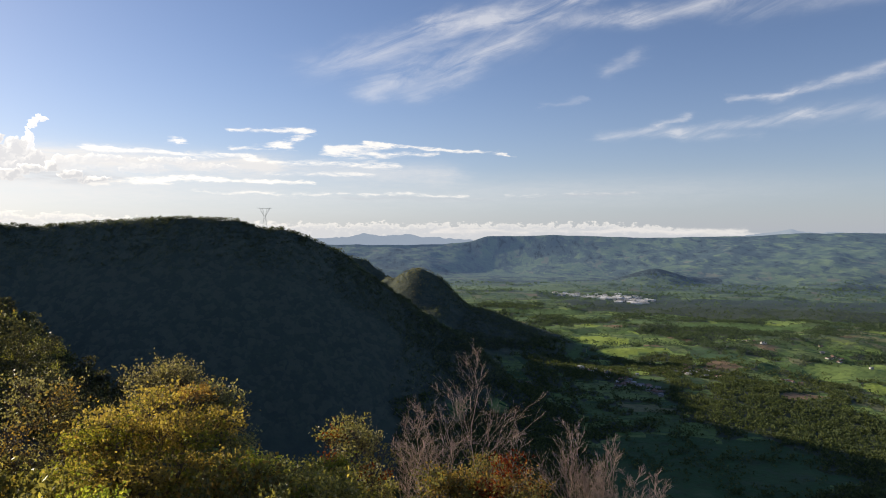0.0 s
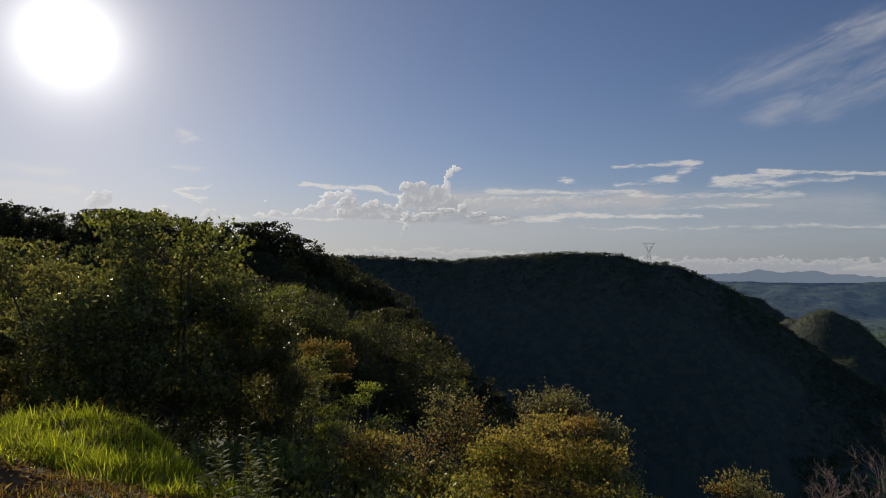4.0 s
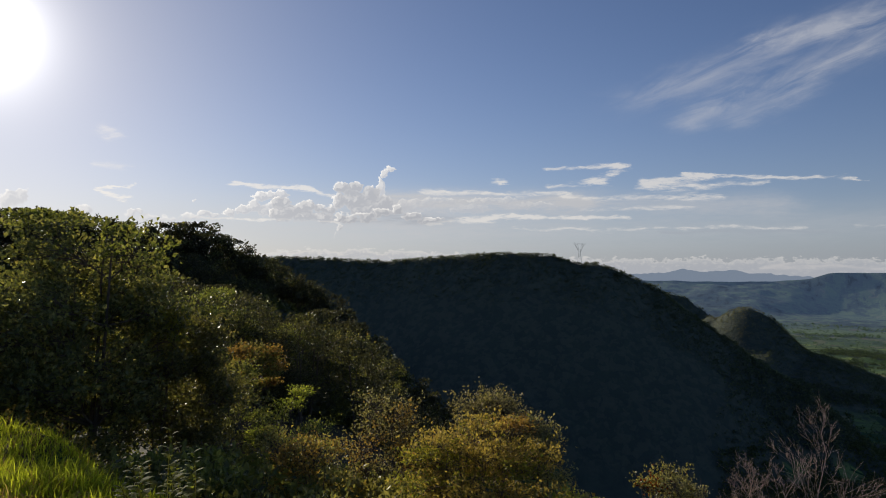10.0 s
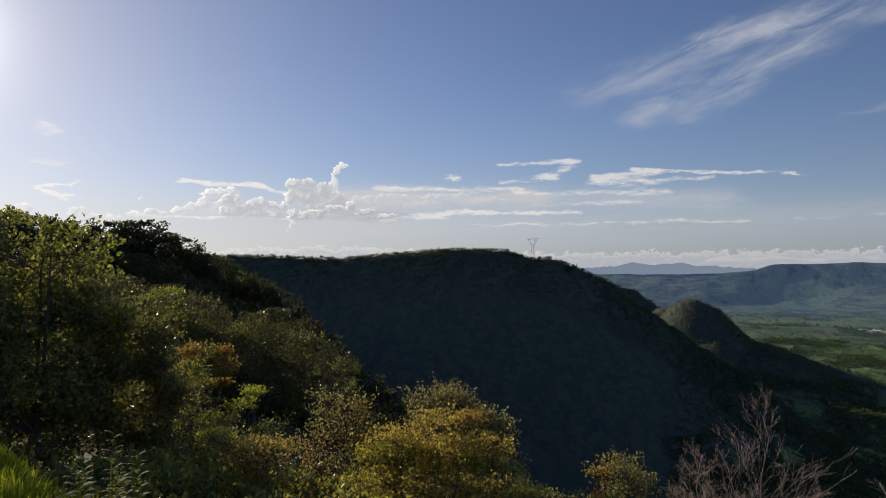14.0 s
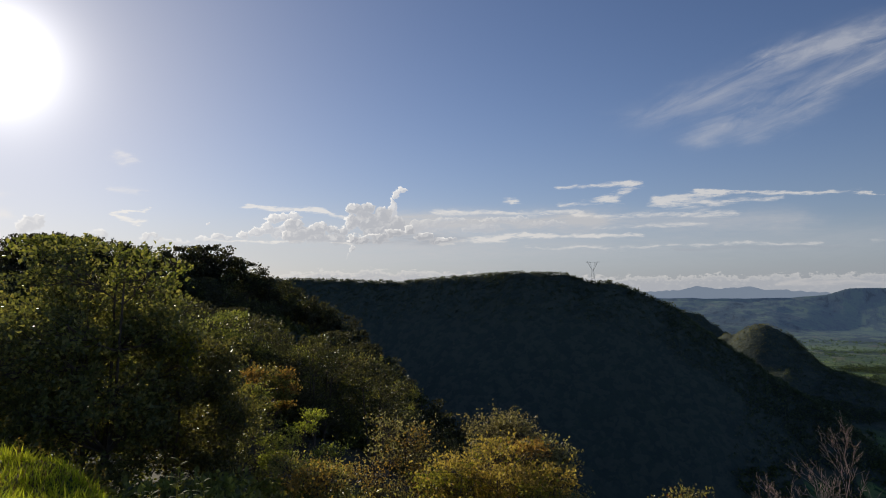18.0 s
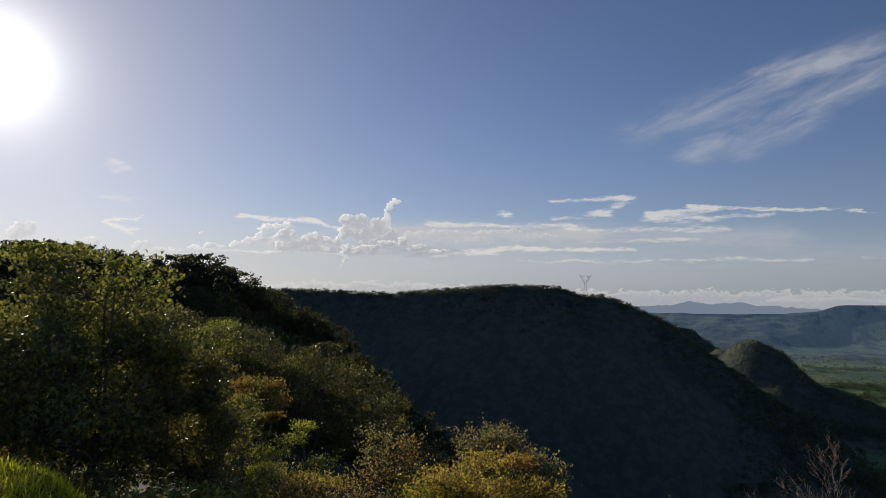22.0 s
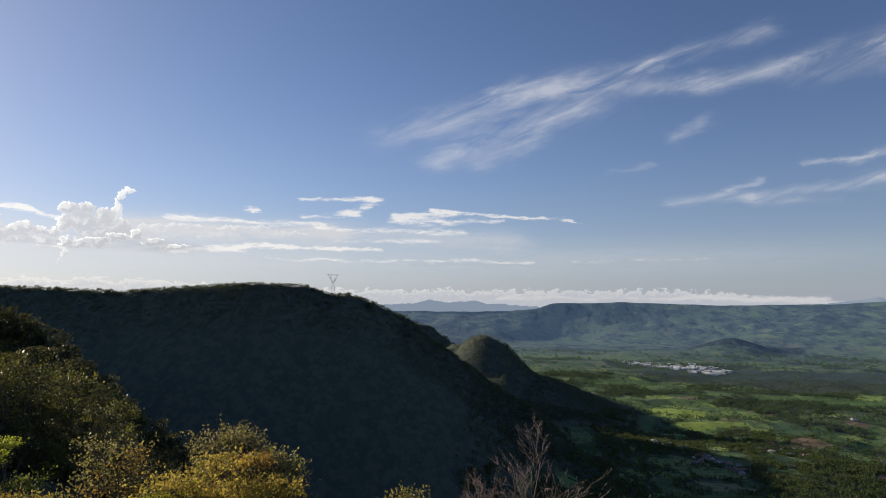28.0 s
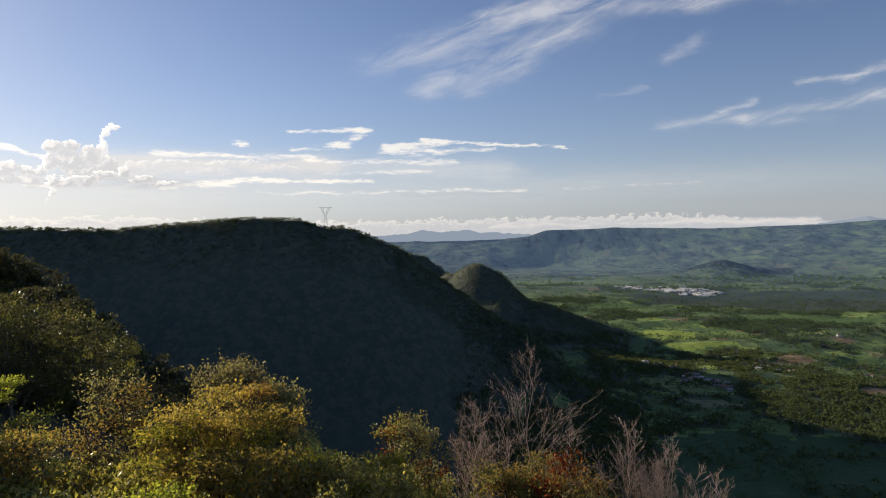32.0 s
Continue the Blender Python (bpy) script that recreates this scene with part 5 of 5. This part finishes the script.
def weed(seed, tall, stems):
    rng = np.random.default_rng(seed)
    rods, lv, lf, n = [], [], [], 0
    for k in range(stems):
        a = rng.uniform(0, 2 * np.pi)
        h = tall * (1.0 if k == 0 else rng.uniform(0.6, 0.9))
        line = bend(np.array((math.cos(a), math.sin(a), 0)) * 0.05 * k, np.array((math.cos(a) * 0.16 * k, math.sin(a) * 0.16 * k, h)), rng.normal(0, 0.03, 3), 10)
        rods.append([(line[i], line[i + 1], 0.006 - 0.0004 * i, 0.0056 - 0.0004 * i) for i in range(10)])
        for j in range(26):
            t = 0.25 + 0.75 * j / 26
            p = line[0] + (line[-1] - line[0]) * t
            b = j * 2.4 + k
            d = np.array((math.cos(b), math.sin(b), 0.7))
            d /= np.linalg.norm(d)
            s = np.array((-math.sin(b), math.cos(b), 0))
            ln = 0.15 * (1.15 - 0.6 * t) * rng.uniform(0.8, 1.2)
            w = ln * 0.16
            c = [p, p + d * ln * 0.35 + s * w, p + d * ln * 0.35 - s * w, p + d * ln * 0.7 + s * w * 0.8 - (0, 0, 0.12 * ln), p + d * ln * 0.7 - s * w * 0.8 - (0, 0, 0.12 * ln), p + d * ln - (0, 0, 0.32 * ln)]
            lv += c
            lf += [(n, n + 1, n + 2, n), (n + 1, n + 3, n + 4, n + 2), (n + 3, n + 5, n + 4, n + 3)]
            n += 6
    me = bpy.data.meshes.new("foliage")
    me.from_pydata([tuple(q) for q in lv], [], [tuple(dict.fromkeys(q)) for q in lf])
    me.materials.append(LEAF_WEED)
    return [mesh_from("stem", *tubes(rod), LEAF_OLIVE) for rod in rods], me


for az, d, top, seed, stems in ((47.4, 5.2, -11.6, 3, 3), (45.8, 5.6, -13.2, 4, 2), (49.5, 6.2, -14.0, 5, 2)):
    x, y, zt = place(az, d, top)
    z = ground_at(x, y)
    ob = thing("weed", x, y, z - 0.02, "tall weed with narrow pointed leaves beside the bank", "plant", "weeds at the edge")
    st, lv = weed(seed, zt - z, stems)
    for rod in st:
        part("stem", rod, ob)
    part("foliage", lv, ob)


# ---- far woods, houses and the pylon ----
def crowns(rng, pts, size, sprays, name, label, mat=None, leaf=0.85, lift=0.55):
    """Many small uneven crowns of the far woods, each a heap of leafy sprays, joined."""
    n = len(pts)
    big = size * rng.uniform(0.6, 1.35, n)
    off = unit(rng, n * sprays) * (rng.uniform(0.25, 1.0, (n * sprays, 1)) ** 0.6) * (1.0, 1.0, 0.75)
    big = np.repeat(big, sprays)[:, None]
    at = np.repeat(pts, sprays, 0) + (off + (0, 0, lift)) * big
    v, f = leaves(rng, at - off * big * 0.2, 1.0, 0.42, off * 1.5)
    v = v.reshape(-1, 4, 3)
    v = v[:, :1] + (v - v[:, :1]) * (big * leaf)[:, None]
    return tagged(new(name, mesh_from(name, v.reshape(-1, 3), f, mat or FAR_WOOD, False)), label, "woods", kind="stuff")


def scatter(rng, n, az, d, test):
    a, r = rng.uniform(*az, n), rng.uniform(*d, n)
    x, y = -np.sin(np.radians(a)) * r, np.cos(np.radians(a)) * r
    z = height(x, y)
    keep = test(x, y, z, rng.random(n))
    return np.stack([x, y, z], 1)[keep]


rng = np.random.default_rng(21)
crowns(rng, scatter(rng, 3600, (22, 75), (58, 158), lambda x, y, z, r: z > -60), 1.3, 12, "spur_scrub", "dark scrub between the trees of the spur", LEAF_DARK)


def beside(x, y, line):
    """The distance on the plan from a crest line."""
    best = np.full(x.shape, 1e9)
    for (ax, ay, _), (bx, by, _) in zip(line, line[1:]):
        ux, uy = bx - ax, by - ay
        t = np.clip(((x - ax) * ux + (y - ay) * uy) / (ux * ux + uy * uy), 0, 1)
        best = np.minimum(best, np.hypot(x - ax - t * ux, y - ay - t * uy))
    return best


def near_crest(line, reach):
    """Thick along the crest, thinning out down its sides."""
    return lambda x, y, z, r: (beside(x, y, line) < reach * (0.25 + r)) & (z > VALLEY + 20)


crowns(rng, scatter(rng, 30000, (-4, 47), (1000, 1480), near_crest(MAIN_RIDGE, 70)), 2.8, 12, "ridge_woods", "dark oak woods along the ridge's crest and upper slope", leaf=0.55, lift=0.25)
crowns(rng, scatter(rng, 1900, (2, 47), (1040, 1380), near_crest(MAIN_RIDGE, 16)), 3.6, 60, "ridge_trees", "larger oaks standing along the ridge's crest", leaf=0.42, lift=0.3)
crowns(rng, scatter(rng, 11000, (-11, 9), (1000, 1480), lambda x, y, z, r: (z > VALLEY + 20) & (r < 0.8)), 3.0, 7, "flank_woods", "dark woods on the falling nose of the ridge", leaf=0.6)
crowns(rng, scatter(rng, 300, (-1.5, 6.5), (1480, 1660), near_crest(KNOB, 60)), 2.4, 30, "knob_trees", "small trees dotted over a rounded sunlit knob", FAR_SCRUB, leaf=0.35)
crowns(rng, scatter(rng, 5200, (-1.5, 6.5), (1480, 1660), near_crest(KNOB, 60)), 1.4, 6, "knob_scrub", "low sunlit scrub on a rounded knob", FAR_SCRUB, leaf=0.6)
crowns(rng, scatter(rng, 4200, (-11, 0.5), (1380, 1600), near_crest(NOSE, 60)), 3.0, 8, "nose_woods", "dark woods on the low end of the ridge", leaf=0.6)
crowns(rng, scatter(rng, 3000, (-1, 14), (1840, 2020), near_crest(BACK_RIDGE, 45)), 3.0, 9, "back_ridge_woods", "dark woods on a lower ridge behind", leaf=0.6)


def at_foot(x, y, z, r):
    """Thinning out along and up the flank."""
    az = np.degrees(np.arctan2(-x, y))
    thin = np.clip((5.0 - az) / 9.0, 0, 1) * np.clip((-80 - z) / 70, 0, 1) * 1.2
    return (r < thin) & (z > VALLEY + 22)


crowns(rng, scatter(rng, 11000, (-10, 5), (800, 1400), at_foot), 3.4, 6, "foothill_woods", "dark woods at the shaded foot of the ridge")


def wooded(x, y, z, r):
    t, _ = land_cover(x, y)
    few = 0.03 + 0.15 * (fbm(x, y, 75, 3, 91) > 0.08)
    t = np.where(oval(x, y, -25.5, 2560, 720, 360, -14) > 0.03, 0.26, t)
    return (r < np.clip(np.maximum(t * 1.3 - 0.25, few), 0, 1)) & (z < VALLEY + 30)


crowns(rng, scatter(rng, 30000, (-38, 4), (640, 1500), wooded), 3.3, 8, "valley_trees", "round dark trees in hedges and copses on the valley floor", PLAIN_WOOD)
crowns(rng, scatter(rng, 46000, (-38, 8), (1500, 2500), wooded), 3.8, 6, "valley_trees", "round dark trees in hedges and copses far out on the plain", PLAIN_HAZED)
crowns(rng, scatter(rng, 12000, (-38, 9), (2500, 3600), lambda x, y, z, r: wooded(x, y, np.minimum(z, VALLEY), r)), 5.0, 6, "plain_woods", "distant belts of trees towards the tableland", PLAIN_HAZED)


def box_mesh(name, w, l, h, mat, z=0.0):
    bm = bmesh.new()
    bmesh.ops.create_cube(bm, size=1.0, matrix=Matrix.Translation((0, 0, z + h / 2)) @ Matrix.Diagonal((w, l, h, 1)))
    me = bpy.data.meshes.new(name)
    bm.to_mesh(me)
    bm.free()
    me.materials.append(mat)
    return me


def gable_mesh(name, w, l, low, high, mat):
    o = 0.5
    v = [(-w / 2 - o, -l / 2 - o, low), (w / 2 + o, -l / 2 - o, low), (w / 2 + o, l / 2 + o, low), (-w / 2 - o, l / 2 + o, low), (0, -l / 2 - o, high), (0, l / 2 + o, high)]
    f = [(0, 1, 4), (2, 3, 5), (1, 2, 5, 4), (3, 0, 4, 5), (3, 2, 1, 0)]
    me = bpy.data.meshes.new(name)
    me.from_pydata(v, [], f)
    me.materials.append(mat)
    return me


def house_kind(w, l, h, rise, wall, roof, label):
    ob = thing("house", 0, 0, -900, label, "house", "houses of the village")
    part("wall", box_mesh("wall", w, l, h, wall), ob)
    part("roof", gable_mesh("roof", w, l, h, h + rise, roof), ob)
    return ob


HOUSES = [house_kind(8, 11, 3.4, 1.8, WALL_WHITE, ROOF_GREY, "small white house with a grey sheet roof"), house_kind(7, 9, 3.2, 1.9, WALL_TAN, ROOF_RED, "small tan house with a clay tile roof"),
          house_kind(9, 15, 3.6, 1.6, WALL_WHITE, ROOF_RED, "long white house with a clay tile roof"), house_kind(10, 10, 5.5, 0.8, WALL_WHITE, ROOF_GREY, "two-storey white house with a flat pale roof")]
first = set()


def settle(kind, x, y, turn, size=1.0):
    m = Matrix.LocRotScale((x, y, ground_at(x, y) - 0.4), Euler((0, 0, radians(turn))), (size, size, size))
    if kind not in first:
        first.add(kind)
        HOUSES[kind].matrix_world = m
    else:
        c = copy_thing(HOUSES[kind], m)
        c.scale = (size, size, size)


def at_valley(az, el):
    d = (EYE - VALLEY) / math.tan(radians(-el))
    x, y, _ = place(az, d, z=0)
    return x, y


rng = np.random.default_rng(33)
for n, az0, az1, el0, el1, half in ((14, -10.4, -13.0, -11.2, -11.4, 0.12), (34, -12.6, -18.2, -11.6, -12.8, 0.36), (16, -19.4, -22.4, -10.6, -11.2, 0.25), (8, -26.0, -28.5, -10.7, -10.9, 0.1),
                                    (7, -23.8, -26.4, -8.6, -8.8, 0.1), (10, -29.0, -32.5, -8.8, -9.3, 0.2), (8, -16.5, -19.0, -10.4, -10.9, 0.2)):
    for _ in range(n):
        t = rng.random()
        x, y = at_valley(az0 + (az1 - az0) * t, el0 + (el1 - el0) * t + rng.normal(0, half))
        settle(int(rng.choice(4, p=(0.4, 0.25, 0.2, 0.15))), x, y, rng.uniform(0, 180), rng.uniform(0.55, 0.95))

HALLS = []
for w, l, h in ((9, 27, 4.5), (8, 17, 4), (12, 22, 5.5), (8, 12, 4)):
    ob = thing("town_building", 0, 0, -900, "white building with a pale sheet roof in the valley town", "building", "buildings of the town")
    part("wall", box_mesh("wall", w, l, h, TOWN_WHITE), ob)
    part("roof", gable_mesh("roof", w, l, h, h + 1.6, TOWN_WHITE), ob)
    HALLS.append(ob)
used = set()
for k in range(135):
    t = rng.random() ** 0.8
    a = -9.2 - 8.0 * t
    el = np.interp(a, (-17.2, -14.3, -11.6, -9.2), (-5.36, -5.2, -5.08, -4.92)) + rng.normal(0, np.interp(a, (-17, -15, -12, -9), (0.10, 0.17, 0.06, 0.05)))
    if -11.6 < a < -11.2:
        continue
    x, y = at_valley(a, el)
    i = int(rng.choice(4, p=(0.3, 0.25, 0.2, 0.25)))
    m = pose(x, y, ground_at(x, y) - 0.5, 0, 0, 62 + rng.normal(0, 9) + 90 * (rng.random() < 0.2))
    if i not in used:
        used.add(i)
        HALLS[i].matrix_world = m
    else:
        copy_thing(HALLS[i], m)


def build_pylon():
    """A lattice pylon with a splayed head and one cross-beam."""
    x, y, _ = place(14.64, 1088, z=0)
    z = ground_at(x, y) - 1
    top = EYE + 1088 * math.tan(radians(2.05))
    ob = thing("pylon", x, y, z, "grey steel lattice pylon with a splayed head on the ridge", "pylon", turn=14.6)
    h = top - z

    def beam(name, a, b, r=0.28):
        v, f = tubes([(np.array(a, float), np.array(b, float), r, r)], 4)
        return part(name, mesh_from(name, v, f, STEEL, False), ob)

    waist, base, fork, head = 0.62 * h, 3.6, 1.1, 7.6
    for sx in (-1, 1):
        for sy in (-1, 1):
            beam("leg", (sx * base, sy * base, 0), (sx * fork, sy * fork, waist), 0.2)
            beam("arm", (sx * fork, sy * fork, waist), (sx * head, sy * 0.7, h), 0.2)
            beam("inner_arm", (sx * fork * 0.6, sy * fork, waist), (sx * head * 0.45, sy * 0.7, h), 0.13)
        beam("beam", (-head * 1.35, sx * 0.7, h), (head * 1.35, sx * 0.7, h), 0.2)
        beam("peak", (sx * head, 0, h), (sx * head * 1.02, 0, h + 2.0), 0.10)
    lv = 7
    for k in range(lv):
        a, b = k / lv, (k + 1) / lv
        wa, wb = base + (fork - base) * a, base + (fork - base) * b
        for sx, sy in ((1, 0), (-1, 0), (0, 1), (0, -1)):
            s = 1 if k % 2 else -1
            pa = (sx * wa if sx else s * wa, sy * wa if sy else s * wa, waist * a)
            pb = (sx * wb if sx else -s * wb, sy * wb if sy else -s * wb, waist * b)
            beam("brace", pa, pb, 0.10)
    for k in range(5):
        t, u = k / 5, (k + 1) / 5
        for sx in (-1, 1):
            beam("brace", (sx * (fork + (head - fork) * t), 0.6, waist + (h - waist) * t), (sx * 0.8 * (fork + (head - fork) * u) * 0.6, 0.6, waist + (h - waist) * u), 0.10)


build_pylon()
